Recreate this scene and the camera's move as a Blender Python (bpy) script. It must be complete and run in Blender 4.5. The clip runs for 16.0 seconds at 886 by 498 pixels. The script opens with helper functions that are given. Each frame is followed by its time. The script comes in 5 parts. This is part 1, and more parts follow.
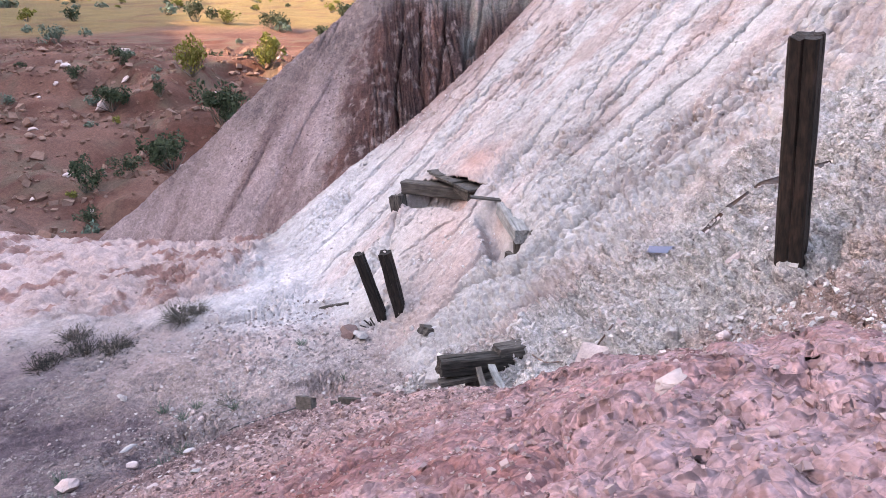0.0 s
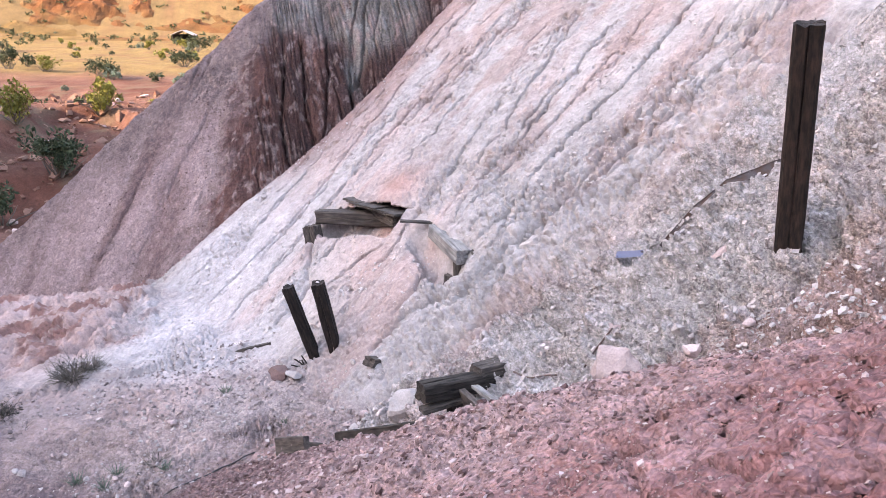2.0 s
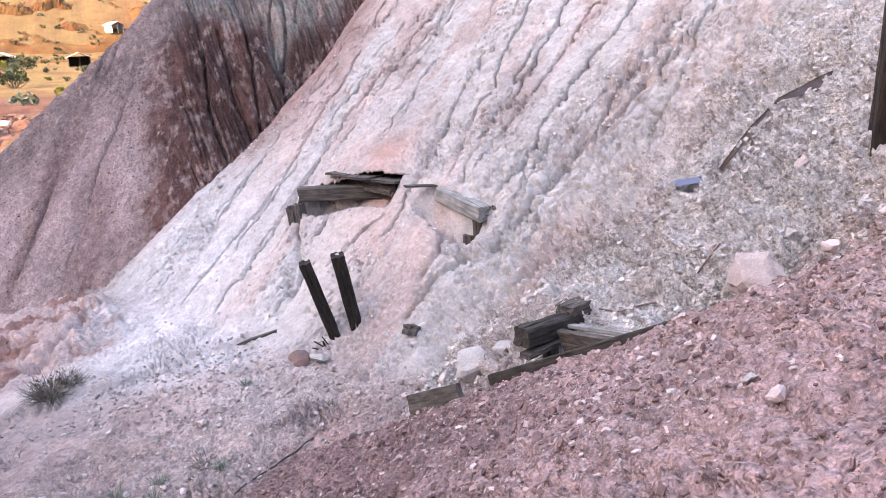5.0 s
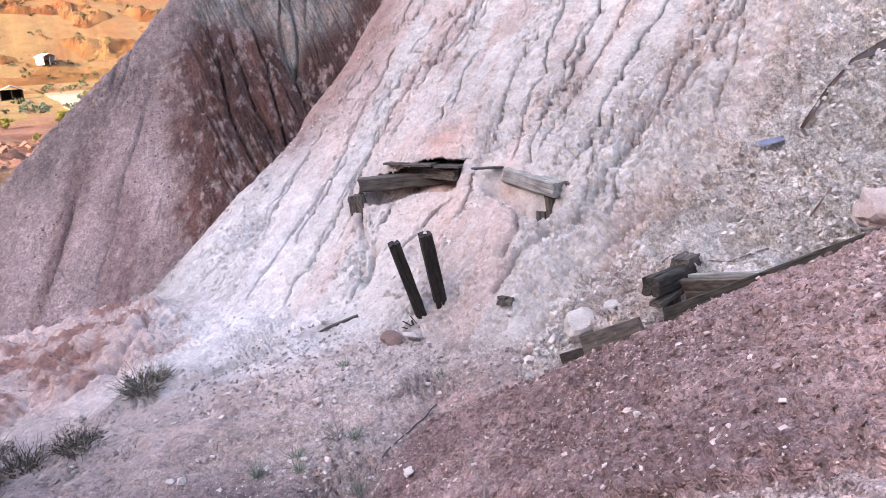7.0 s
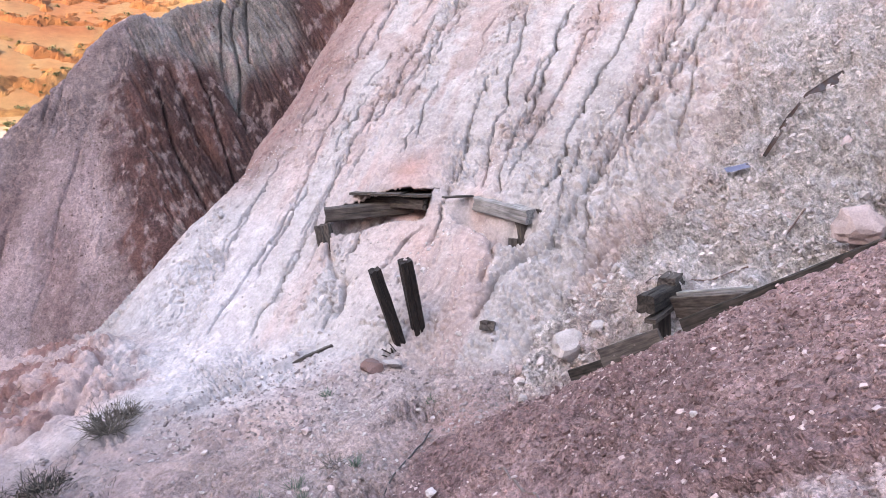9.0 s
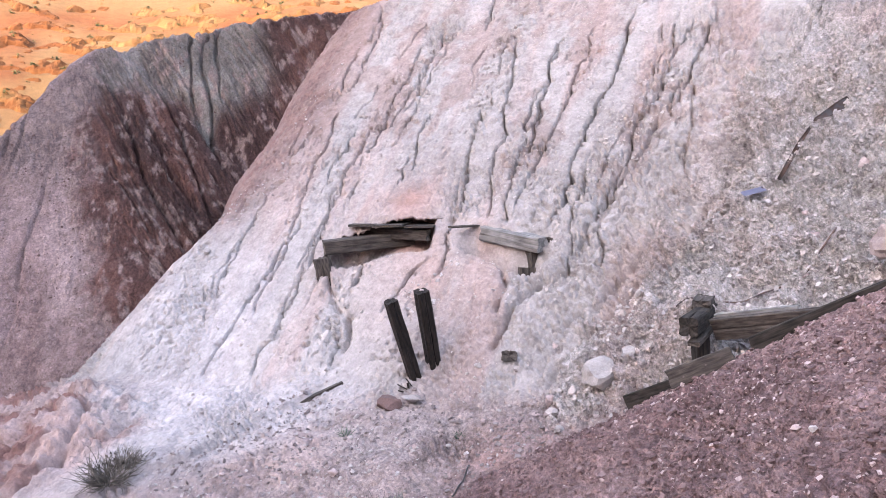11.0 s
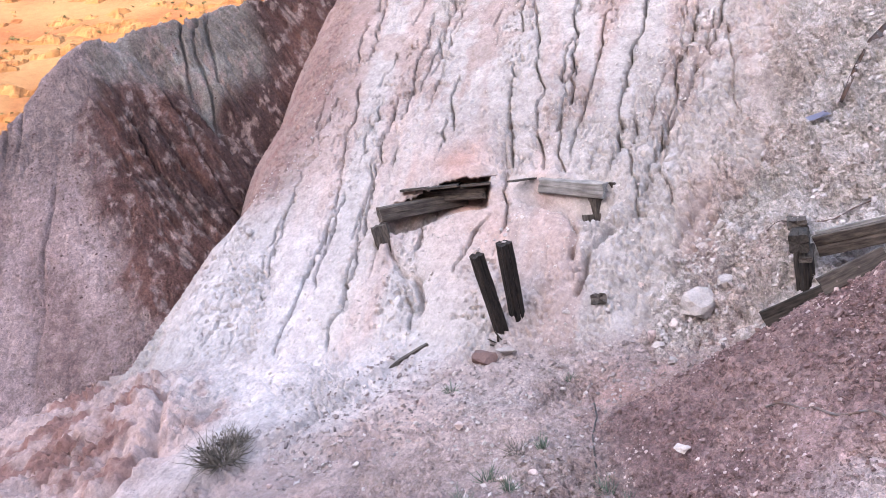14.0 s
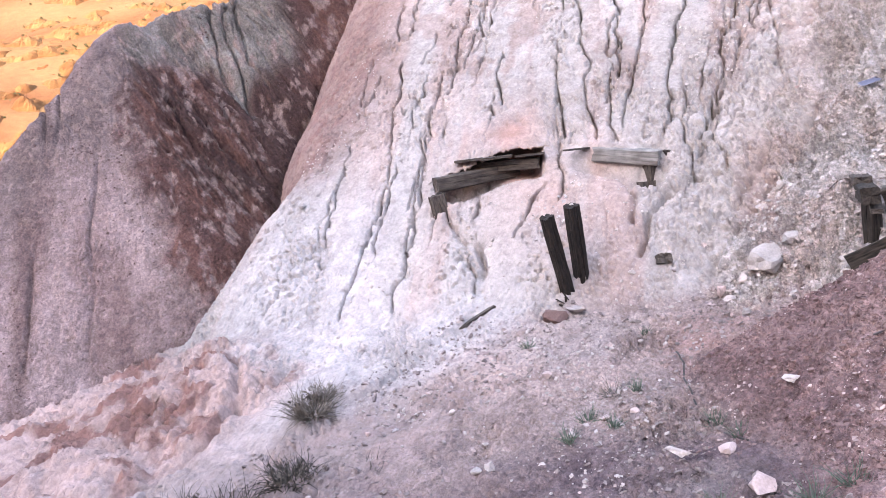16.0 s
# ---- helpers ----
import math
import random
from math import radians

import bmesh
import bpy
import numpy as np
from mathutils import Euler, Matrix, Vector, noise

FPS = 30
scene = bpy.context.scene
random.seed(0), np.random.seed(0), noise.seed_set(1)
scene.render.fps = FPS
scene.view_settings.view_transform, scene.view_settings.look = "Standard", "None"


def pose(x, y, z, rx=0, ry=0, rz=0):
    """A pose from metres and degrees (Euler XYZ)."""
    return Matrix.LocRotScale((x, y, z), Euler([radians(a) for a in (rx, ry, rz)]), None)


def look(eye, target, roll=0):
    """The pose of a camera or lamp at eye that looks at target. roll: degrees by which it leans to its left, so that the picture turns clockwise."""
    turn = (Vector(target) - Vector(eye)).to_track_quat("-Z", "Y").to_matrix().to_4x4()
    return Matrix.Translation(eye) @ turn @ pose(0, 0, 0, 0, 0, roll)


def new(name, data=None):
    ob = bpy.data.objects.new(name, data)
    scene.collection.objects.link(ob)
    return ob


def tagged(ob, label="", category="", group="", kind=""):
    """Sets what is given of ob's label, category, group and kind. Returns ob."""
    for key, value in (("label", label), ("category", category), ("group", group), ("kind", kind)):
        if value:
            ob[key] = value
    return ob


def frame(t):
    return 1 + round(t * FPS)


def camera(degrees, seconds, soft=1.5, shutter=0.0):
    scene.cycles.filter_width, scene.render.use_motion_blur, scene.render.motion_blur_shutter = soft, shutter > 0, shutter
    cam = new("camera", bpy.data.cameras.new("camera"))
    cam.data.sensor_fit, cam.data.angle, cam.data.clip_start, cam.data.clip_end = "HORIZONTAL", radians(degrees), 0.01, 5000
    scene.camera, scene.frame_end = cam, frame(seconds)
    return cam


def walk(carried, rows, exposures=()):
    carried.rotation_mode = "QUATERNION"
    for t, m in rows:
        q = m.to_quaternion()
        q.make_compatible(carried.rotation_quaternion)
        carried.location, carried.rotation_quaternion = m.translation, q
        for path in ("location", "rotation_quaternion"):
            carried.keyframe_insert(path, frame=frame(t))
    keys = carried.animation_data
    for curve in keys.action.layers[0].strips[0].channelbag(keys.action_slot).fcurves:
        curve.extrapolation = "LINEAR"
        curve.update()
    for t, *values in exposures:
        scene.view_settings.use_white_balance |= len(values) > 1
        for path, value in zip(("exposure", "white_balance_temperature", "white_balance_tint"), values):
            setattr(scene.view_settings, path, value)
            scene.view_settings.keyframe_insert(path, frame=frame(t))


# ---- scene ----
cam = camera(61.1, 16.0, soft=0.75)
PATH = [
    (0, (0.009, 0.214, 1.455), (0.005, 2.099, 0.785), 0.4),
    (0.4, (-0.255, 0.281, 1.378), (-0.141, 2.164, 0.715), 0.2),
    (0.5, (-0.318, 0.314, 1.372), (-0.168, 2.195, 0.71), 0.2),
    (1, (-0.577, 0.403, 1.25), (-0.23, 2.269, 0.618), 2.1),
    (1.5, (-0.793, 0.528, 1.151), (-0.341, 2.385, 0.561), 3.6),
    (2, (-1.036, 0.618, 1.075), (-0.623, 2.496, 0.528), 0.8),
    (2.5, (-1.287, 0.828, 0.983), (-0.845, 2.713, 0.484), 0.7),
    (3, (-1.537, 0.919, 0.905), (-1.005, 2.763, 0.343), 0.8),
    (3.5, (-1.729, 1.033, 0.863), (-1.175, 2.848, 0.232), 1.0),
    (4, (-1.984, 1.154, 0.782), (-1.461, 2.99, 0.184), -1.1),
    (4.5, (-2.277, 1.233, 0.646), (-1.686, 3.037, 0.016), -2.5),
    (5, (-2.644, 1.354, 0.505), (-1.875, 3.123, -0.027), -1.9),
    (5.2, (-2.747, 1.411, 0.391), (-2.053, 3.2, -0.171), 0.5),
    (7.3, (-4.238, 1.733, 0.186), (-3.279, 3.418, -0.302), -4.3),
    (7.5, (-4.293, 1.773, 0.17), (-3.291, 3.427, -0.341), -4.0),
    (8, (-4.464, 1.907, 0.105), (-3.427, 3.57, -0.292), -5.6),
    (8.2, (-4.55, 1.923, 0.099), (-3.487, 3.57, -0.298), -4.6),
    (10.3, (-5.077, 2.469, -0.01), (-3.88, 4.027, -0.386), -3.2),
    (10.5, (-5.143, 2.556, -0.036), (-3.927, 4.105, -0.389), -3.2),
    (11, (-5.306, 2.697, -0.056), (-4.031, 4.211, -0.344), -3.1),
    (11.5, (-5.488, 2.865, -0.092), (-4.146, 4.328, -0.334), -2.9),
    (12, (-5.642, 3.083, -0.124), (-4.256, 4.502, -0.378), -3.0),
    (12.5, (-5.814, 3.191, -0.173), (-4.368, 4.536, -0.485), -3.3),
    (13, (-5.905, 3.308, -0.176), (-4.415, 4.608, -0.475), -5.3),
    (13.5, (-6.072, 3.481, -0.199), (-4.633, 4.84, -0.484), -7.8),
    (14, (-6.299, 3.639, -0.285), (-4.927, 5.056, -0.617), -7.7),
    (14.5, (-6.476, 3.824, -0.356), (-5.092, 5.233, -0.672), -9.7),
    (15, (-6.631, 3.904, -0.416), (-5.124, 5.172, -0.767), -7.5),
    (15.5, (-6.872, 4.012, -0.461), (-5.383, 5.29, -0.849), -7.3),
    (16, (-7.138, 4.142, -0.52), (-5.731, 5.524, -0.854), -8.0),
]
EXPOSURE, KELVIN, TINT, SUN_POWER = 3.50, 8650, 19, 2.0
walk(cam, [(t, look(eye, target, roll)) for t, eye, target, roll in PATH],
     exposures=[(t, EXPOSURE + stops, KELVIN, TINT) for t, stops in ((0.0, 0.0), (4.0, 0.04), (8.0, 0.0), (10.5, -0.04), (12.0, -0.10), (14.0, 0.03), (16.0, 0.12))])

# ---- world and sun ----
SUN_ELEVATION = 25.0
TO_SUN = Vector((-1.0, -0.12, 0.0)).normalized() * math.cos(radians(SUN_ELEVATION)) + Vector((0, 0, math.sin(radians(SUN_ELEVATION))))
world = bpy.data.worlds.new("sky")
scene.world = world
world.use_nodes = True
wn = world.node_tree
sky = wn.nodes.new("ShaderNodeTexSky")
sky.sky_type = "NISHITA"
sky.sun_disc = False
sky.sun_elevation = radians(SUN_ELEVATION)
sky.sun_rotation = math.atan2(TO_SUN.x, TO_SUN.y)
wn.links.new(sky.outputs[0], wn.nodes["Background"].inputs["Color"])
wn.nodes["Background"].inputs["Strength"].default_value = 0.15
sun_data = bpy.data.lights.new("sun", "SUN")
sun_data.energy, sun_data.angle, sun_data.color = SUN_POWER, radians(0.55), (1.0, 0.88, 0.70)
sun = new("sun", sun_data)
sun.matrix_world = look(TO_SUN * 100, (0, 0, 0))


# ---- number tools ----
def hashed(ix, iy, seed):
    n = ix.astype(np.int32).astype(np.uint32) * np.uint32(374761393) + iy.astype(np.int32).astype(np.uint32) * np.uint32(668265263) + np.uint32((seed * 144269503) & 0xFFFFFFFF)
    n = (n ^ (n >> np.uint32(13))) * np.uint32(1274126177)
    return ((n ^ (n >> np.uint32(16))) & np.uint32(0xFFFF)).astype(np.float32) / np.float32(65535.0)


def vnoise(x, y, seed=0):
    """Smooth value noise, 0 to 1."""
    x, y = x.astype(np.float32), y.astype(np.float32)
    fx, fy = np.floor(x), np.floor(y)
    tx, ty = x - fx, y - fy
    tx, ty = tx * tx * (3 - 2 * tx), ty * ty * (3 - 2 * ty)
    a, b = hashed(fx, fy, seed), hashed(fx + 1, fy, seed)
    c, d = hashed(fx, fy + 1, seed), hashed(fx + 1, fy + 1, seed)
    return (a + (b - a) * tx) * (1 - ty) + (c + (d - c) * tx) * ty


def fbm(x, y, octaves=4, seed=0, gain=0.5):
    """Summed noise, about -1 to 1."""
    total, size, norm = 0.0, 1.0, 0.0
    for i in range(octaves):
        total = total + (vnoise(x, y, seed + 17 * i) * 2 - 1) * size
        norm += size
        size *= gain
        x, y = x * 1.97 + 3.1 * y * 0.17, y * 1.97 - 3.1 * x * 0.087
    return total / norm


def smax(a, b, k):
    h = np.clip(0.5 + 0.5 * (a - b) / k, 0, 1)
    return b + (a - b) * h + k * h * (1 - h)


def smin(a, b, k):
    return -smax(-a, -b, k)


def soft(d, k):
    """A ramp that starts at nought, rounded over k."""
    return 0.5 * (d + np.sqrt(d * d + k * k))


def step(lo, hi, v):
    t = np.clip((v - lo) / (hi - lo), 0, 1)
    return t * t * (3 - 2 * t)


def blob(x, y, cx, cy, rx, ry):
    return np.exp(-(((x - cx) / rx) ** 2 + ((y - cy) / ry) ** 2))


# ---- the shape of the land ----
# rills of the pale slope: across-slope place at top, down-slope start, the same at the end, depth
RILLS = (
    (10.66, -6.3, 10.50, -4.40, 0.07), (10.50, -4.4, 10.70, -2.85, 0.10),
    (10.05, -6.0, 10.00, -4.05, 0.06), (10.00, -4.05, 10.10, -2.85, 0.10),
    (9.16, -6.2, 9.12, -5.30, 0.06), (8.42, -6.2, 8.20, -4.75, 0.07),
    (8.20, -7.4, 7.84, -4.65, 0.09), (7.60, -7.2, 7.52, -5.50, 0.08),
    (7.05, -7.4, 7.50, -4.75, 0.10), (6.50, -7.6, 7.08, -4.60, 0.12),
    (5.70, -7.4, 6.66, -4.40, 0.14), (8.40, -4.25, 8.75, -3.62, 0.08),
    (5.45, -7.5, 5.90, -5.90, 0.10), (9.30, -7.6, 9.56, -5.65, 0.06),
    (9.75, -7.4, 9.92, -5.50, 0.06), (9.24, -3.5, 9.12, -3.10, 0.06),
)


# furrows of the rubble slope and of the clay below the mine mouth
FURROWS = (
    ((2.6, 8.0), (2.18, 7.94), (1.58, 7.91), (1.08, 7.92), (0.78, 7.84), (0.49, 8.07), (0.16, 8.14), (-0.15, 8.1)),
    ((1.36, 7.25), (1.1, 7.28), (0.69, 7.4), (0.29, 7.52), (-0.1, 7.52)),
    ((2.6, 6.95), (1.98, 6.9), (1.53, 6.95), (1.07, 7.06), (0.82, 7.19), (0.28, 7.26), (-0.3, 7.4)),
    ((1.93, 5.61), (1.41, 6.08), (1.1, 6.51), (0.78, 6.67), (0.39, 6.79)),
    ((-0.72, 10.4), (-0.82, 9.8), (-1.13, 9.49)),
    ((3.2, 4.8), (2.6, 4.84), (2.3, 4.6), (1.79, 4.58), (1.24, 5.21), (0.82, 5.42)),
    ((0.80, 8.9), (0.62, 8.55), (0.35, 8.35), (0.05, 8.3)),
)
# long cracks of the dark hill, running down into the gully
HILL_CRACKS = (
    ((1.0, 17.4), (0.75, 17.1), (0.46, 16.6), (0.40, 16.2), (0.38, 15.65), (0.38, 15.2)),
    ((1.3, 17.3), (0.92, 16.95), (0.76, 16.7), (0.64, 16.22), (0.42, 15.7)),
    ((1.55, 17.2), (1.2, 17.0), (1.03, 16.6), (0.88, 16.3)),
    ((-0.5, 16.5), (-0.5, 16.0), (-0.52, 15.4), (-0.38, 14.7)),
    ((0.02, 16.7), (-0.06, 15.8), (-0.2, 15.0), (-0.3, 14.4)),
    ((-0.85, 16.2), (-0.95, 15.6), (-0.98, 15.0), (-0.85, 14.3)),
)
GULLET = ((-5.4, 10.30), (-4.6, 10.22), (-4.1, 10.33), (-3.75, 10.55), (-3.54, 10.78), (-3.25, 11.3))


def rill_field(u, v):
    cut = np.zeros_like(u)
    rows = list(RILLS)
    rng = random.Random(5)
    for _ in range(34):
        a, b = rng.uniform(5.6, 11.3), rng.uniform(-8.5, -4.6)
        rows.append((a, b, a + rng.uniform(-0.12, 0.16), b + rng.uniform(0.5, 1.9), rng.uniform(0.03, 0.06)))
    for i, (u0, v0, u1, v1, deep) in enumerate(rows):
        s = (v - v0) / (v1 - v0)
        near = (s > -0.05) & (s < 1.05) & (np.abs(u - u0 - (u1 - u0) * s) < 0.35)
        if not near.any():
            continue
        uu, vv, ss = u[near], v[near], s[near]
        line = vv * 0 + i * 7.7
        wander = 0.10 * fbm(vv * 2.6, line, 3, 40 + i, 0.5) + 0.030 * (vnoise(vv * 9, line, 60 + i) * 2 - 1)
        d = np.abs(uu - (u0 + (u1 - u0) * ss) - wander + 0.010 * fbm(uu * 40, vv * 40, 2, 37))
        wide = (0.008 + 0.009 * vnoise(vv * 8, line, 90 + i)) * (0.7 + 3.2 * deep)
        fade = step(-0.02, 0.12, ss) * (1 - step(0.86, 1.02, ss)) * (0.25 + 0.75 * step(0.2, 0.5, vnoise(vv * 4.3, line, 130 + i)))
        bead = 0.45 + 0.75 * vnoise(vv * 15, line, 170 + i)
        side_pits = step(0.62, 0.80, vnoise(uu * 34, vv * 30, 38)) * np.exp(-(d / 0.055) ** 2)
        cut[near] = np.maximum(cut[near], fade * (4.6 * deep * bead * np.exp(-(d / wide) ** 4) + (0.10 + deep) * 0.35 * side_pits + 0.10 * deep * np.exp(-(d / 0.05) ** 2)))
    return cut


def crack_field(x, y, scale, seed):
    """How near a point is to an edge between drying cells."""
    x, y = x * scale + 0.5 * fbm(x * 9, y * 9, 2, seed), y * scale + 0.5 * fbm(y * 9, x * 9, 2, seed + 1)
    fx, fy = np.floor(x), np.floor(y)
    f1, f2 = np.full(x.shape, 9.0), np.full(x.shape, 9.0)
    for i in (-1, 0, 1):
        for j in (-1, 0, 1):
            cx, cy = fx + i, fy + j
            d = np.hypot(cx + hashed(cx, cy, seed) - x, cy + hashed(cx, cy, seed + 5) - y)
            f2 = np.minimum(f2, np.maximum(d, f1))
            f1 = np.minimum(f1, d)
    return f2 - f1


def land(x, y, carved=True, fine=True, colour=True):
    """Height and soil colour of the ground at x, y."""
    u, v = -0.438 * x + 0.899 * y, -(0.899 * x + 0.438 * y)
    warp = 0.10 * fbm(x * 0.9, y * 0.9, 3, 7)
    # pale slope with the mine mouth
    crest = 12.80 + 0.40 * soft(x - 0.2, 0.3) + 0.10 * fbm(x * 1.3, x * 0, 3, 3)
    pale = 0.798 * x + 0.389 * y - 5.133 + 0.07 * fbm(u * 1.1, v * 0.45, 3, 11)
    # a gentle reddish flank beyond the crest, then the drop into the gully
    upper = step(-1.3, 0.1, x)
    pale = pale - (1.55 - 0.97 * upper) * soft(y - crest, 0.16) - 0.95 * upper * soft(y - crest - 1.1, 0.2)
    pale = pale - 0.13 * blob(x, y, -0.62, 8.40, 0.55, 0.5) + 0.08 * blob(x, y, 0.1, 10.15, 0.4, 0.4)
    pale = smin(pale, 2.45 + 0.9 * soft(12.2 - y, 0.5) - 0.35 * soft(x - 3.4, 0.3) + 0.10 * fbm(x * 2, y * 2, 3, 12), 0.25)
    pale = smin(pale, 8.5 - 0.5 * soft(x - 9.0, 1.0), 1.5)
    # rubble slope beside it, spoil heap, bench, dark hill
    rubble = 0.779 * x - 0.076 * y - 1.683 + 0.06 * fbm(x * 1.6, y * 1.6, 3, 21)
    rubble = smin(rubble, 6.5 + 0 * x, 1.5) - 0.7 * soft(y - 13.0, 1.0)
    heap = smin(0.483 * x - 0.471 * y + 1.344, 1.36 + 0 * x, 0.5) + 0.03 * fbm(x * 1.5, y * 1.5, 3, 31)
    lip = 0.933 * (x - 0.45) + 0.359 * (y - 1.6) + 0.08 * fbm(y * 1.3, y * 0, 3, 33)
    heap = heap - 0.85 * soft(lip, 0.16)
    bench = smin(smax(0.137 * x + 0.017 * y - 2.624, -3.35 + 0 * x, 0.3), -2.2 + 0 * x, 0.2) - 0.55 * soft(y - 13.9 + 0.3 * (x + 6), 0.5) * step(0.5, -2.5, x)
    bench = bench + 0.06 * fbm(x * 0.8, y * 0.8, 3, 41) + 0.22 * blob(x, y, -3.3, 5.5, 0.9, 0.8) + 0.20 * blob(x, y, -3.6, 11.4, 0.9, 0.8)
    d1 = 0.693 * x + 0.951 * y - 13.965
    d2 = 0.04 * x + 1.044 * y - 16.324
    d3 = 0.63 * x + 1.357 * y - 21.655
    dark = smin(d1, smax(d2, d3, 0.10), 0.35)
    dark = smin(dark, 1.2 * x + 4.0 - 1.5 * (y - 17.0), 0.35)
    top = 2.36 + 0.11 * x - 0.6 * soft(y - 17.2, 0.3)
    dark = smin(dark, top, 0.16)
    dark = dark + 0.08 * fbm(x * 0.8, y * 0.8, 3, 51)
    # valley, far slope, and the high ground to the west that shades the place
    r = np.hypot(x, y)
    valley = np.interp(r, (0, 15, 21, 28, 31, 34, 36, 44, 60, 100, 200, 235, 320, 420, 700, 1500),
                       (-9, -5.4, -6.6, -6.6, -6.4, -6.1, -5.0, -4.1, -3.0, -2.1, -2.4, -1, 42, 92, 215, 300))
    rough = step(16, 24, r) * (1 - step(40, 70, r))
    valley = valley + rough * (0.75 * fbm(x * 0.16, y * 0.16, 4, 61) + 0.35 * fbm(x * 0.6, y * 0.6, 4, 62, 0.6) + 0.25 * np.abs(fbm(x * 0.35, y * 0.35, 3, 67)))
    shelf = fbm(x * 0.09 + 4, y * 0.13, 3, 66)
    valley = valley + rough * 0.8 * step(0.02, 0.10, shelf) + step(45, 90, r) * (1 - step(180, 240, r)) * 0.9 * fbm(x * 0.035, y * 0.035, 4, 63)
    far = step(230, 300, r)
    valley = valley + far * (9 * fbm(x * 0.012, y * 0.012, 4, 64) + 3.5 * np.abs(fbm(x * 0.05, y * 0.05, 3, 65)))
    toe = -7.0 - 0.62 * soft(y, 3.0)
    west_top = np.interp(y, (-200, 18, 24, 34, 50, 70, 100, 124, 140, 160, 200), (54, 54, 46, 34, 36, 42, 56, 62, 52, 14, 7))
    west = smin(0.85 * soft(toe - x, 4.0) - 12.0, west_top - 4.5 + 0 * x, 6.0) + step(0, -8, x - toe) * 1.5 * fbm(x * 0.1, y * 0.1, 4, 71)

    # wear
    clod = fbm(x * 9, y * 9, 3, 81)
    crumb = fbm(x * 23, y * 23, 2, 82)
    wp = step(0.0, 0.10, pale - np.maximum(rubble, np.maximum(bench, dark)) + warp * 0.3)
    if fine:
        near_pale = (wp > 0) & (np.abs(x) < 7)
        cut = np.zeros_like(x)
        cut[near_pale] = rill_field(u[near_pale], v[near_pale])
        patchy = step(0.1, 0.5, fbm(x * 0.9, y * 0.9, 3, 83))
        pale = pale - 1.35 * cut + (0.008 + 0.02 * patchy) * crumb + (0.006 + 0.035 * patchy) * clod
        pit_on = step(0.45, 0.75, vnoise(u * 1.8, v * 0.9, 185))
        pits = 0.07 * step(0.80, 0.88, vnoise(u * 20 + 2.0 * crumb, v * 11, 186)) * (0.25 + 0.75 * pit_on) + 0.05 * step(0.74, 0.84, vnoise(u * 36, v * 24, 187)) * pit_on
        pale = pale - pits + 0.010 * fbm(x * 30, y * 30, 2, 188) * pit_on
        groove = fbm(u * 2.6 + 0.6 * fbm(v, u, 2, 84), v * 0.35, 3, 85)
        lumps = np.zeros_like(x)
        fields = (x > -6.5) & (x < 4.6) & (y > 2.4) & (y < 18.4)
        if fields.any():
            xa, ya = x[fields], y[fields]
            e1 = crack_field(xa, ya, 6.5, 301)
            e2 = crack_field(xa, ya, 15.0, 311)
            lumps[fields] = 0.8 * np.minimum(e1, 0.5) - 0.9 * np.exp(-(e1 / 0.15) ** 2) * step(0.35, 0.6, vnoise(xa * 2.2, ya * 2.2, 321)) + 0.5 * np.minimum(e2, 0.5) - 0.75 * np.exp(-(e2 / 0.22) ** 2) * step(0.25, 0.5, vnoise(xa * 4, ya * 4, 322))
        nearby = (x > -2.2) & (x < 2.2) & (y > 0.3) & (y <= 2.4)
        if nearby.any():
            xa, ya = x[nearby], y[nearby]
            e1, e2 = crack_field(xa, ya, 24.0, 302), crack_field(xa, ya, 44.0, 312)
            lumps[nearby] = 0.2 + 0.30 * np.minimum(e1, 0.3) - 0.25 * np.exp(-(e1 / 0.12) ** 2) * step(0.35, 0.6, vnoise(xa * 4, ya * 4, 321)) + 0.2 * np.minimum(e2, 0.4) - 0.1 * np.exp(-(e2 / 0.22) ** 2) * step(0.25, 0.5, vnoise(xa * 7, ya * 7, 322))
        foot = step(-0.9, 0.2, rubble - pale + 0.25 * fbm(x * 1.4, y * 1.4, 3, 96)) + 0.8 * step(9.2, 8.0, y + 0.5 * warp * 10) + step(0.25, 0.55, fbm(x * 1.1, y * 1.1, 3, 97)) + 0.8 * step(-0.3, 0.3, y - crest)
        fine_rill = np.abs(vnoise(u * 5.5 + 1.4 * fbm(x * 1.5, y * 1.5, 2, 98), v * 0.55, 99) * 2 - 1)
        pale = pale + 0.065 * (lumps - 0.40) * np.clip(0.03 + 0.9 * foot, 0, 1) - 0.022 * np.exp(-(fine_rill / 0.06) ** 2) * step(0.35, 0.7, vnoise(x * 1.2, y * 1.2, 93))
        rubble = rubble + 0.11 * (lumps - 0.40)
        heap = heap + 0.034 * (lumps - 0.40)
        bank = -0.97 * (x + 2.22) - 0.24 * (y - 3.6) + 0.05 * fbm(y * 5, x * 5, 3, 34)
        heap = heap - 0.07 * step(0.0, 0.04, bank) * step(1.4, 2.4, y) * step(5.2, 4.4, y) * step(-4.6, -3.0, x)
        gash = np.abs(vnoise(y * 3.0 + 0.8 * fbm(x * 1.3, y * 1.3, 3, 341), x * 0.55, 342) * 2 - 1)
        gash2 = np.abs(vnoise(y * 7.0 + 0.9 * fbm(x * 2.3, y * 2.3, 3, 343), x * 1.3, 344) * 2 - 1)
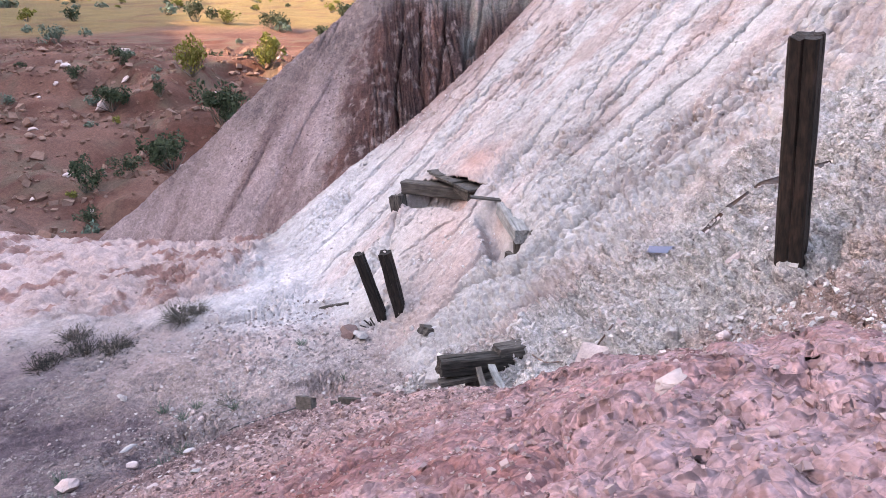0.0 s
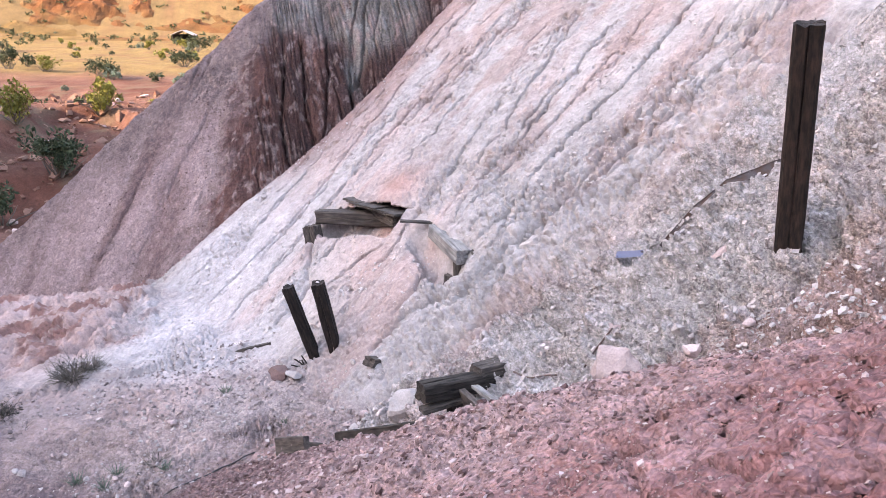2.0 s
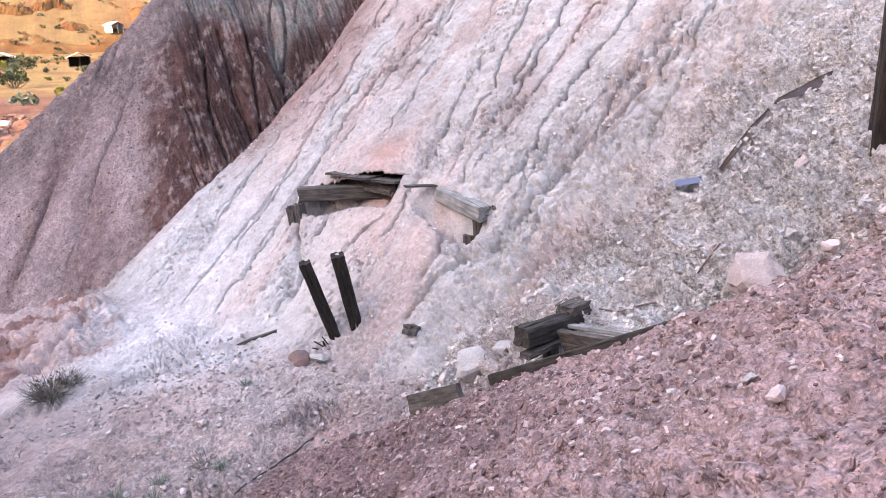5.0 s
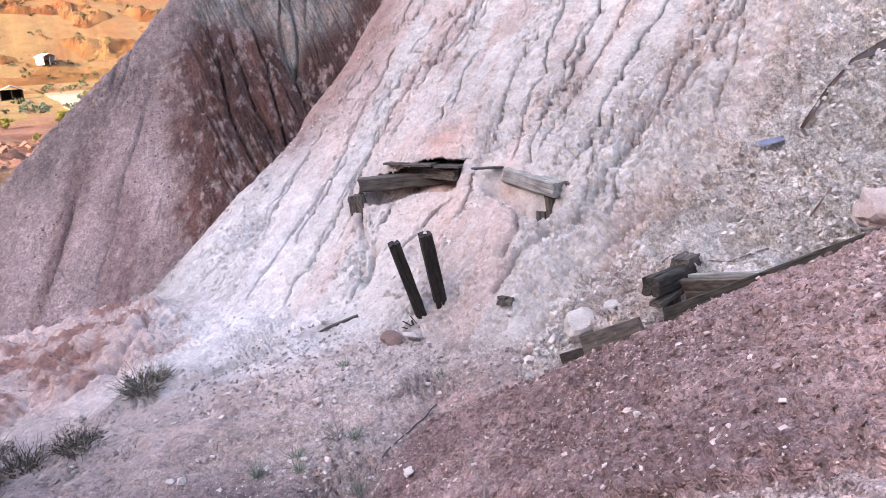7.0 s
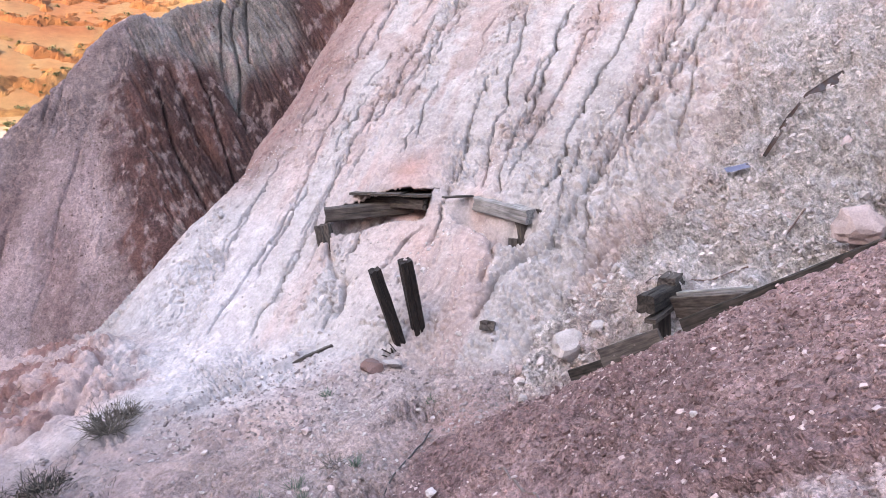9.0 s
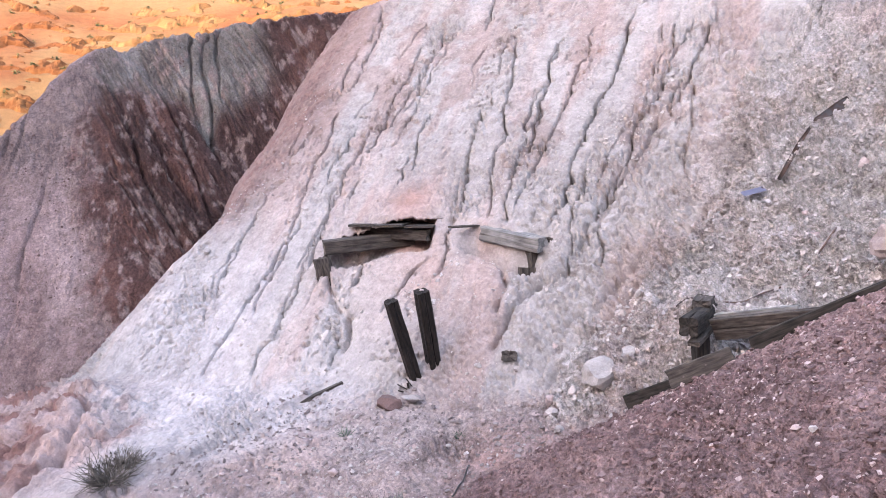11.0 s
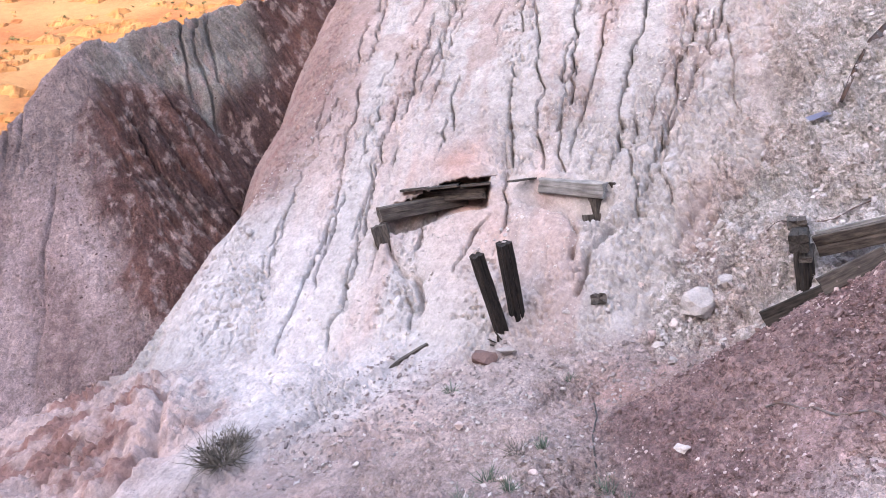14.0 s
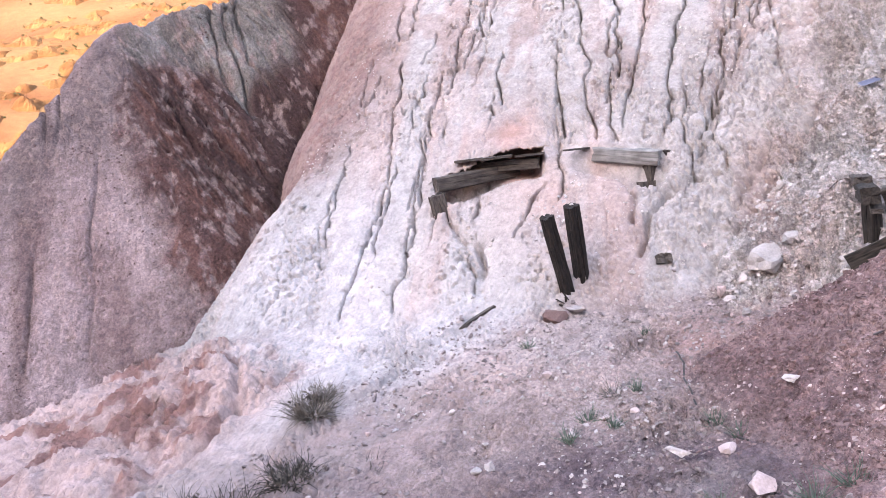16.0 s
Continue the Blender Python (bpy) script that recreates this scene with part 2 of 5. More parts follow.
        rubble = rubble - 0.20 * np.exp(-(gash / 0.06) ** 2) * step(0.3, 0.6, vnoise(x * 1.7, y * 1.7, 345)) - 0.10 * np.exp(-(gash2 / 0.09) ** 2) * step(0.35, 0.65, vnoise(x * 2.7, y * 2.7, 346))
        rubble = rubble + 0.13 * clod + 0.025 * crumb + 0.18 * fbm(x * 3.0, y * 3.0, 4, 86, 0.6) + 0.20 * np.minimum(groove, 0.15)
        heap = heap + 0.030 * clod * (0.25 + 0.75 * step(1.5, 3.5, y)) + 0.014 * crumb + 0.009 * fbm(x * 30, y * 30, 3, 83, 0.6) * step(3.4, 2.4, y) + 0.035 * fbm(x * 4.1, y * 4.1, 3, 87) * step(-2.2, -0.2, lip)
        close = (y < 2.7) & (x > -1.6) & (x < 1.6) & (y > 0.2)
        if close.any():
            e_ = crack_field(x[close], y[close], 6.5, 77)
            dry = step(-0.25, 0.25, fbm(x[close] * 1.7, y[close] * 1.7, 3, 78)) * step(2.7, 1.9, y[close])
            heap[close] = heap[close] - 0.075 * dry * np.exp(-(e_ / 0.06) ** 2) + 0.008 * dry * np.minimum(e_, 0.3)
        bench = bench + (0.020 + 0.05 * step(0.1, 0.5, fbm(x * 1.6, y * 1.6, 3, 347))) * (lumps - 0.40)
        toe_rough = step(-2.6, -3.3, x + 0.3 * warp * 10) * step(9.9, 10.7, y)
        bench = bench + (0.02 + 0.075 * toe_rough) * clod + (0.012 + 0.016 * toe_rough) * crumb + 0.025 * toe_rough * lumps + (0.05 + 0.07 * toe_rough) * fbm(x * 2.2, y * 2.2, 3, 88)
        bench = bench + 0.07 * step(9.42, 9.47, y + 0.10 * fbm(x * 2.4, x * 0, 3, 94)) * step(-4.2, -3.4, x) * step(-1.0, -1.5, x)
        n_dark = fbm(x * 1.2, y * 0.8, 3, 89)
        gx = x + 0.16 * (y - 15) + 0.12 * n_dark
        flutes = np.abs(vnoise(gx * 4.2, y * 0.16, 91) * 2 - 1)
        fine_flutes = np.abs(vnoise(gx * 9.5, y * 0.4, 92) * 2 - 1)
        side = step(-0.2, 0.25, d1 - d2)
        dark = dark + 0.035 * (lumps - 0.40) + 0.05 * fbm(x * 4, y * 4, 3, 57)
        meet = np.maximum(pale, bench)
        dark = dark + 0.02 * fbm(x * 5, y * 5, 3, 95)
        side = side * (0.25 + 0.75 * step(0.0, 0.7, top - d2))
        keep_ = step(0.25, 0.55, vnoise(gx * 1.3, y * 0.9, 58))
        thin_flutes = np.abs(vnoise(gx * 15 + 0.8 * n_dark, y * 0.8, 192) * 2 - 1)
        dark = dark - 0.10 * side * np.exp(-(thin_flutes / 0.16) ** 2) + 0.02 * side * fbm(x * 17, y * 17, 2, 193)
        hill = (x > -1.4) & (x < 2.4) & (y > 13.5) & (y < 18.0)
        if hill.any():
            xa, ya = x[hill], y[hill]
            wob = 0.05 * fbm(xa * 4, ya * 4, 3, 194)
            cut = np.zeros(xa.size)
            for line in HILL_CRACKS:
                for (x0, y0), (x1, y1) in zip(line, line[1:]):
                    t = np.clip(((xa - x0) * (x1 - x0) + (ya - y0) * (y1 - y0)) / ((x1 - x0) ** 2 + (y1 - y0) ** 2), 0, 1)
                    d = np.hypot(xa + wob - x0 - t * (x1 - x0), ya - y0 - t * (y1 - y0))
                    cut = np.maximum(cut, 0.22 * np.exp(-(d / 0.028) ** 4) + 0.05 * np.exp(-(d / 0.10) ** 2))
            dark[hill] = dark[hill] - cut
        dark = dark - 0.11 * side * np.exp(-(flutes / 0.075) ** 2) * keep_ - 0.08 * side * np.exp(-(fine_flutes / 0.12) ** 2)
        q1, q2 = (0.951 * x - 0.693 * y) / 1.177, (0.693 * x + 0.951 * y) / 1.177
        runnel = np.abs(vnoise(q1 * 3.4 + 0.5 * fbm(q1, q2, 2, 59), q2 * 0.3, 60) * 2 - 1)
        dark = dark - 0.12 * (1 - side) * np.exp(-(runnel / 0.10) ** 2) * step(0.3, 0.6, vnoise(x * 0.8, y * 0.8, 54))
        dark = dark + 0.025 * clod + 0.015 * crumb - 0.28 * np.exp(-((d2 - d3) / 0.12) ** 2) * step(18.2, 17.0, y)
    out = smax(pale, rubble, 0.14)
    if fine:
        near = (x > -1.6) & (x < 3.6) & (y > 4.0) & (y < 10.8)
        if near.any():
            xa, ya, cut = x[near], y[near], np.zeros(int(near.sum()))
            wx, wy = 0.09 * fbm(xa * 3.2, ya * 3.2, 3, 331), 0.09 * fbm(xa * 3.2, ya * 3.2, 3, 332)
            for i, line in enumerate(FURROWS):
                for (x0, y0), (x1, y1) in zip(line, line[1:]):
                    t = np.clip(((xa - x0) * (x1 - x0) + (ya - y0) * (y1 - y0)) / ((x1 - x0) ** 2 + (y1 - y0) ** 2), 0, 1)
                    d = np.hypot(xa + wx - x0 - t * (x1 - x0), ya + wy - y0 - t * (y1 - y0))
                    cut = np.maximum(cut, 0.24 * np.exp(-(d / 0.030) ** 2) + 0.08 * np.exp(-(d / 0.12) ** 2))
            out[near] = out[near] - cut * (0.45 + 0.7 * vnoise(xa * 3, ya * 3, 333))
    if carved:
        s = -0.78 * (x - 0.25) - 0.63 * (y - 9.85)
        w = 0.63 * (x - 0.25) - 0.78 * (y - 9.85)
        inside = step(-1.08, -0.98, w) * (1 - step(0.16, 0.30, w))
        out = out - inside * step(-0.50, -0.42, s) * (1 - step(0.02, 0.32, s)) * 0.44
        rel = x - 0.73 - 0.21 * (9.10 - y)
        out = out - 0.30 * step(-0.38, -0.14, rel) * step(0.0, -0.08, rel) * step(8.15, 8.42, y) * step(9.30, 9.05, y)
        out = out + 0.17 * blob(x, y, -0.70, 10.36, 0.15, 0.15)
        out = out - 0.34 * blob(x, y, 0.80, 8.40, 0.20, 0.20) - 0.10 * blob(x, y, 0.55, 8.75, 0.12, 0.5)
    out = smax(out, bench, 0.16)
    if fine:
        seam = 0.36 * np.exp(-((dark - out) / 0.10) ** 2) * step(2.8, 1.8, x) * step(11, 12, y) * step(17.8, 17.0, y) * (0.6 + 0.6 * vnoise(x * 3, y * 3, 55))
        out, dark = out - seam, dark - seam
        for (x0, y0), (x1, y1) in zip(GULLET, GULLET[1:]):
            t = np.clip(((x - x0) * (x1 - x0) + (y - y0) * (y1 - y0)) / ((x1 - x0) ** 2 + (y1 - y0) ** 2), 0, 1)
            d = np.hypot(x - x0 - t * (x1 - x0), y - y0 - t * (y1 - y0)) + 0.03 * fbm(x * 6, y * 6, 2, 56)
            out = out - 0.12 * np.exp(-(d / 0.05) ** 2)
    out = smax(out, dark, 0.05)
    out = smax(out, heap, 0.07)
    out = smax(out, valley, 0.5)
    out = smax(out, west, 1.5)

    if not colour:
        return out, None, None
    # soil colours, by layer; the dark hill's mauve left also carries painted shading
    def tint(*c):
        return np.array(c)[None, :] * np.ones((x.size, 1))

    def mix(a, b, t):
        return a + (b - a) * np.clip(t, 0, 1)[:, None]

    n1, n2, n3 = fbm(x * 0.7, y * 0.7, 4, 101), fbm(x * 2.5, y * 2.5, 4, 102), fbm(x * 8, y * 8, 3, 103)
    streak = fbm(u * 2.4 + 0.5 * n1, v * 0.30, 4, 104)
    c_pale = mix(tint(0.325, 0.292, 0.290), tint(0.322, 0.248, 0.238), step(-0.02, 0.55, streak + 0.35 * n1))
    c_pale = mix(c_pale, tint(0.357, 0.336, 0.352), step(10.0, 10.7, u + 0.3 * n1) * step(-5.2, -3.6, v + 0.3 * n2) * step(12.6, 11.9, u + 0.2 * n2) * 0.5)
    c_pale = mix(c_pale, tint(0.165, 0.090, 0.083), step(-0.85, 0.15, y - crest + 0.35 * n2 + 0.25 * n1) * step(-1.6, -0.6, x) * (0.8 + 0.2 * n3))
    c_pale = mix(c_pale, tint(0.225, 0.160, 0.150), step(0.05, 0.45, n2 + 0.5 * n3 + 0.5 * fbm(x * 0.5, y * 0.5, 2, 114)) * step(-4.6, -5.8, v + 0.6 * n1) * 0.6)
    c_pale = mix(c_pale, tint(0.279, 0.160, 0.138), blob(x, y, 0.35, 10.2, 0.55, 0.45) * (0.75 + 0.6 * n2))
    c_pale = mix(c_pale, tint(0.335, 0.224, 0.203), blob(x, y, 0.0, 9.2, 0.6, 0.7) * (0.6 + 0.4 * n2))
    c_rub = mix(tint(0.435, 0.392, 0.386), tint(0.440, 0.348, 0.336), step(-0.2, 0.5, n1 + 0.5 * n2))
    c_rub = mix(c_rub, tint(0.307, 0.179, 0.159), step(5.0, 4.0, y + 0.5 * n1) * 0.8)
    c_rub = mix(c_rub, tint(0.314, 0.282, 0.269), step(0.1, 0.5, n2) * 0.45)
    bank_c = -0.97 * (x + 2.22) - 0.24 * (y - 3.6) + 0.05 * fbm(y * 5, x * 5, 3, 34)
    c_heap = mix(tint(0.190, 0.115, 0.115), tint(0.275, 0.175, 0.170), step(-0.3, 0.5, n2))
    pinkness = step(-1.9, -0.3, 0.75 * (x + 0.5) - 0.62 * (y - 2.6) + 0.45 * n1 + 0.25 * n2)
    c_heap = mix(c_heap, tint(0.407, 0.266, 0.261), pinkness * (0.75 + 0.25 * n2))
    c_heap = mix(c_heap, tint(0.459, 0.368, 0.359), step(-0.02, 0.12, bank_c + 0.05 * n2) * step(1.2, 2.4, y + 0.7 * n1) * step(5.4, 4.4, y + 0.6 * n1) * step(-3.6, -2.7, x + 0.5 * n1) * (0.65 + 0.4 * n2))
    c_heap = mix(c_heap, tint(0.459, 0.415, 0.428), step(1.02, 0.72, y + 0.35 * n1 + 0.5 * n2) * step(-0.4, 0.1, x + 0.5 * n2) * 0.3)
    near_crest = step(2.2, 1.5, y + 0.4 * n1)
    c_heap = mix(c_heap, tint(0.455, 0.325, 0.318), blob(x, y, -0.1, 3.3, 1.1, 1.0) * (0.7 + 0.4 * n2))
    c_heap = mix(c_heap, tint(0.205, 0.098, 0.090), pinkness * step(-0.30, 0.25, n2 + 0.5 * n1) * (0.45 + 0.45 * near_crest))
    c_heap = mix(c_heap, tint(0.155, 0.080, 0.076), near_crest * step(0.0, 0.35, n3 + 0.4 * n2) * 0.5)
    c_heap = mix(c_heap, tint(0.440, 0.385, 0.395), near_crest * step(0.15, 0.40, fbm(x * 3.2 + 7, y * 3.2, 3, 115)) * 0.40)
    c_heap = c_heap * (1 - np.array((0.12, 0.27, 0.25))[None, :] * step(2.6, 1.5, y + 0.4 * n1)[:, None])
    c_bench = mix(tint(0.291, 0.232, 0.226), tint(0.347, 0.257, 0.242), step(-0.2, 0.5, n1 + 0.4 * n2))
    c_bench = mix(c_bench, tint(0.384, 0.353, 0.360), step(8.7, 9.3, y + 0.45 * n1 + 0.25 * (x + 2)) * step(12.3, 11.0, y) * step(-4.6, -3.2, x + 0.6 * n1) * 0.7)
    gravelly = step(8.4, 7.3, y + 0.10 * (x + 4) + 0.7 * n1 + 0.3 * n2) * step(-2.2, -3.0, x + 0.4 * n1) + 1.0 * blob(x, y, -5.2, 8.4, 1.6, 1.1)
    c_bench = mix(c_bench, tint(0.093, 0.065, 0.074), gravelly * (0.85 + 0.5 * n2))
    c_bench = mix(c_bench, tint(0.273, 0.158, 0.146), blob(x, y, -1.0, 6.95, 0.9, 0.45) * (0.8 + 0.8 * n2))
    c_bench = mix(c_bench, tint(0.375, 0.265, 0.252), step(-2.9, -3.7, x + 0.5 * n1) * step(9.8, 10.6, y + 0.4 * n1) * 0.95)
    c_bench = mix(c_bench, tint(0.186, 0.093, 0.081), step(-2.6, -3.3, x + 0.3 * n1) * step(9.9, 10.6, y) * step(0.0, 0.30, n2 + 0.3 * n1) * 0.9)
    clump = fbm(x * 4.5, y * 4.5, 4, 112, 0.65)
    c_bench = mix(c_bench, tint(0.190, 0.135, 0.135), step(0.05, 0.35, clump + 0.3 * n1) * step(9.6, 8.8, y) * 0.55)
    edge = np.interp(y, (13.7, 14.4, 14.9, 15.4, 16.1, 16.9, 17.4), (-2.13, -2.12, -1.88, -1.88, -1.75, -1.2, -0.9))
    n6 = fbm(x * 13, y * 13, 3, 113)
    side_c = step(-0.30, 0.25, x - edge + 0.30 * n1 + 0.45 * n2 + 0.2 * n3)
    strip = fbm((x + 0.16 * (y - 15)) * 3.0, y * 0.25, 3, 105)
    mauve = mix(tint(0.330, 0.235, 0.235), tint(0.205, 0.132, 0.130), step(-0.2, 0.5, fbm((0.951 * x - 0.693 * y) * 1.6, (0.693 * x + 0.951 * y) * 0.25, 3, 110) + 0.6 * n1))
    # lightened towards the edge, so the far left keeps its shading in the colour
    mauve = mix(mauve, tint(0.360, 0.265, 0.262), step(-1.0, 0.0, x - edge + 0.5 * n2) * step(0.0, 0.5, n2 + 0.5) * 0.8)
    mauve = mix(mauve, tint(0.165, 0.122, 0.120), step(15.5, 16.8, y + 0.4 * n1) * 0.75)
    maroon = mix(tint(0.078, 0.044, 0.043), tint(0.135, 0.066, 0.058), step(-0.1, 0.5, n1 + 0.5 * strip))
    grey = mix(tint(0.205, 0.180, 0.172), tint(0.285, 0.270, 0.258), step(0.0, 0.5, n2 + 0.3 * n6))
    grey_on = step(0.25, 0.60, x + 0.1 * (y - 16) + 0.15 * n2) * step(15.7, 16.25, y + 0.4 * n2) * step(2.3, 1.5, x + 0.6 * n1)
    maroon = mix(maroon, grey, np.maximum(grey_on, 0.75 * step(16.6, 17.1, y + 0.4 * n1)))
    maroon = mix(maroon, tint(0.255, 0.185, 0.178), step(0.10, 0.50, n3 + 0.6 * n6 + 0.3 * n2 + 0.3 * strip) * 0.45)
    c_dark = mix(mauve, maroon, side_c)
    c_dark = mix(c_dark, tint(0.300, 0.215, 0.205), step(0.25, 0.5, n3 + 0.5 * n6) * 0.5)
    n4, n5 = fbm(x * 0.06, y * 0.06, 4, 106), fbm(x * 0.35, y * 0.35, 4, 107)
    c_val = mix(tint(0.089, 0.035, 0.026), tint(0.144, 0.069, 0.054), step(-0.35, 0.45, n5 + 0.5 * fbm(x * 1.3, y * 1.3, 3, 109)))
    c_val = mix(c_val, mix(tint(0.156, 0.104, 0.044), tint(0.124, 0.065, 0.034), step(0.0, 0.5, n5)), step(66, 84, r + 22 * n4) * 0.95)
    c_val = mix(c_val, tint(0.110, 0.082, 0.060), step(0.15, 0.4, fbm(x * 0.9, y * 0.9, 3, 111)) * step(22, 30, r) * (1 - step(60, 80, r)) * 0.6)
    layer = fbm(x * 0.004, (out + 0.05 * x) * 0.16, 3, 108)
    c_val = mix(c_val, mix(tint(0.141, 0.085, 0.046), tint(0.126, 0.049, 0.024), step(-0.15, 0.35, layer + 0.5 * n4 + 0.35 * n5)), step(215, 250, r) * (0.45 + 0.55 * step(-0.06, 0.16, x / np.maximum(r, 1))))
    c_west = mix(tint(0.223, 0.105, 0.068), tint(0.260, 0.167, 0.124), step(-0.3, 0.5, n4 + n5))
    levels = np.stack([pale, rubble, heap, bench, dark, valley, west]) + 0.03 * n2 + 0.02 * n3
    wt = np.exp((levels - levels.max(0)) / np.where(r > 25, 0.5, 0.045))
    wt /= wt.sum(0)
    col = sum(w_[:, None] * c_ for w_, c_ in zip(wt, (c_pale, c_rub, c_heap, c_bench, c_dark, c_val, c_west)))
    col = col * (1 + 0.10 * n3 + 0.10 * n2)[:, None]
    return out, col, wt


def height(x, y, fine=True):
    return land(np.atleast_1d(np.asarray(x, float)), np.atleast_1d(np.asarray(y, float)), True, fine, False)[0]


# ---- mesh tools ----
def raw_mesh(name, verts, faces, smooth=False):
    """A mesh from an array of points and an array of faces of one size."""
    verts, faces = np.asarray(verts, np.float32), np.asarray(faces, np.int32)
    me = bpy.data.meshes.new(name)
    n, k = faces.shape
    me.vertices.add(len(verts))
    me.vertices.foreach_set("co", verts.ravel())
    me.loops.add(n * k)
    me.loops.foreach_set("vertex_index", faces.ravel())
    me.polygons.add(n)
    me.polygons.foreach_set("loop_start", np.arange(0, n * k, k, dtype=np.int32))
    me.update(calc_edges=True)
    me.polygons.foreach_set("use_smooth", np.full(n, smooth))
    me.validate()
    return me


def bm_mesh(name, bm, smooth=False):
    me = bpy.data.meshes.new(name)
    bmesh.ops.recalc_face_normals(bm, faces=bm.faces)
    bm.to_mesh(me)
    bm.free()
    me.polygons.foreach_set("use_smooth", np.full(len(me.polygons), smooth))
    return me


def thing(name, me, material, label, category, group="", kind="", m=None):
    if me.materials:
        me.materials[0] = material
    else:
        me.materials.append(material)
    ob = new(name, me)
    if m is not None:
        ob.matrix_world = m
    return tagged(ob, label, category, group, kind)


def part(name, me, material, parent, label="", m=None):
    if not me.materials:
        me.materials.append(material)
    ob = new(name, me)
    ob.parent = parent
    if m is not None:
        ob.matrix_local = m
    return tagged(ob, label)


# ---- materials ----
def node_material(name):
    mat = bpy.data.materials.new(name)
    mat.use_nodes = True
    return mat, mat.node_tree, mat.node_tree.nodes["Principled BSDF"]


def add(nt, kind, **values):
    nd = nt.nodes.new(kind)
    for key, value in values.items():
        nd.inputs[key].default_value = value
    return nd


def noise_node(nt, vec, scale, detail=4.0, rough=0.55):
    nd = add(nt, "ShaderNodeTexNoise", Scale=scale, Detail=detail, Roughness=rough)
    nt.links.new(vec, nd.inputs["Vector"])
    return nd.outputs["Fac"]


def ramp(nt, fac, lo, hi, a=0.0, b=1.0):
    nd = add(nt, "ShaderNodeMapRange")
    for key, value in (("From Min", lo), ("From Max", hi), ("To Min", a), ("To Max", b)):
        nd.inputs[key].default_value = value
    nt.links.new(fac, nd.inputs["Value"])
    return nd.outputs["Result"]


def scaled(nt, colour, fac):
    nd = nt.nodes.new("ShaderNodeVectorMath")
    nd.operation = "SCALE"
    nt.links.new(colour, nd.inputs[0])
    nt.links.new(fac, nd.inputs["Scale"])
    return nd.outputs["Vector"]


def maths(nt, op, a, b):
    nd = nt.nodes.new("ShaderNodeMath")
    nd.operation = op
    for i, v in enumerate((a, b)):
        if isinstance(v, (int, float)):
            nd.inputs[i].default_value = v
        else:
            nt.links.new(v, nd.inputs[i])
    return nd.outputs[0]


def blend(nt, fac, a, b):
    nd = nt.nodes.new("ShaderNodeMix")
    nd.data_type = "RGBA"
    nt.links.new(fac, nd.inputs["Factor"])
    for key, v in (("A", a), ("B", b)):
        sock = [q for q in nd.inputs if q.name == key and q.type == "RGBA"][0]
        if isinstance(v, tuple):
            sock.default_value = (*v, 1)
        else:
            nt.links.new(v, sock)
    return [q for q in nd.outputs if q.type == "RGBA"][0]


def bump(nt, bsdf, fac, distance, strength=1.0):
    nd = add(nt, "ShaderNodeBump", Strength=strength, Distance=distance)
    nt.links.new(fac, nd.inputs["Height"])
    nt.links.new(nd.outputs["Normal"], bsdf.inputs["Normal"])


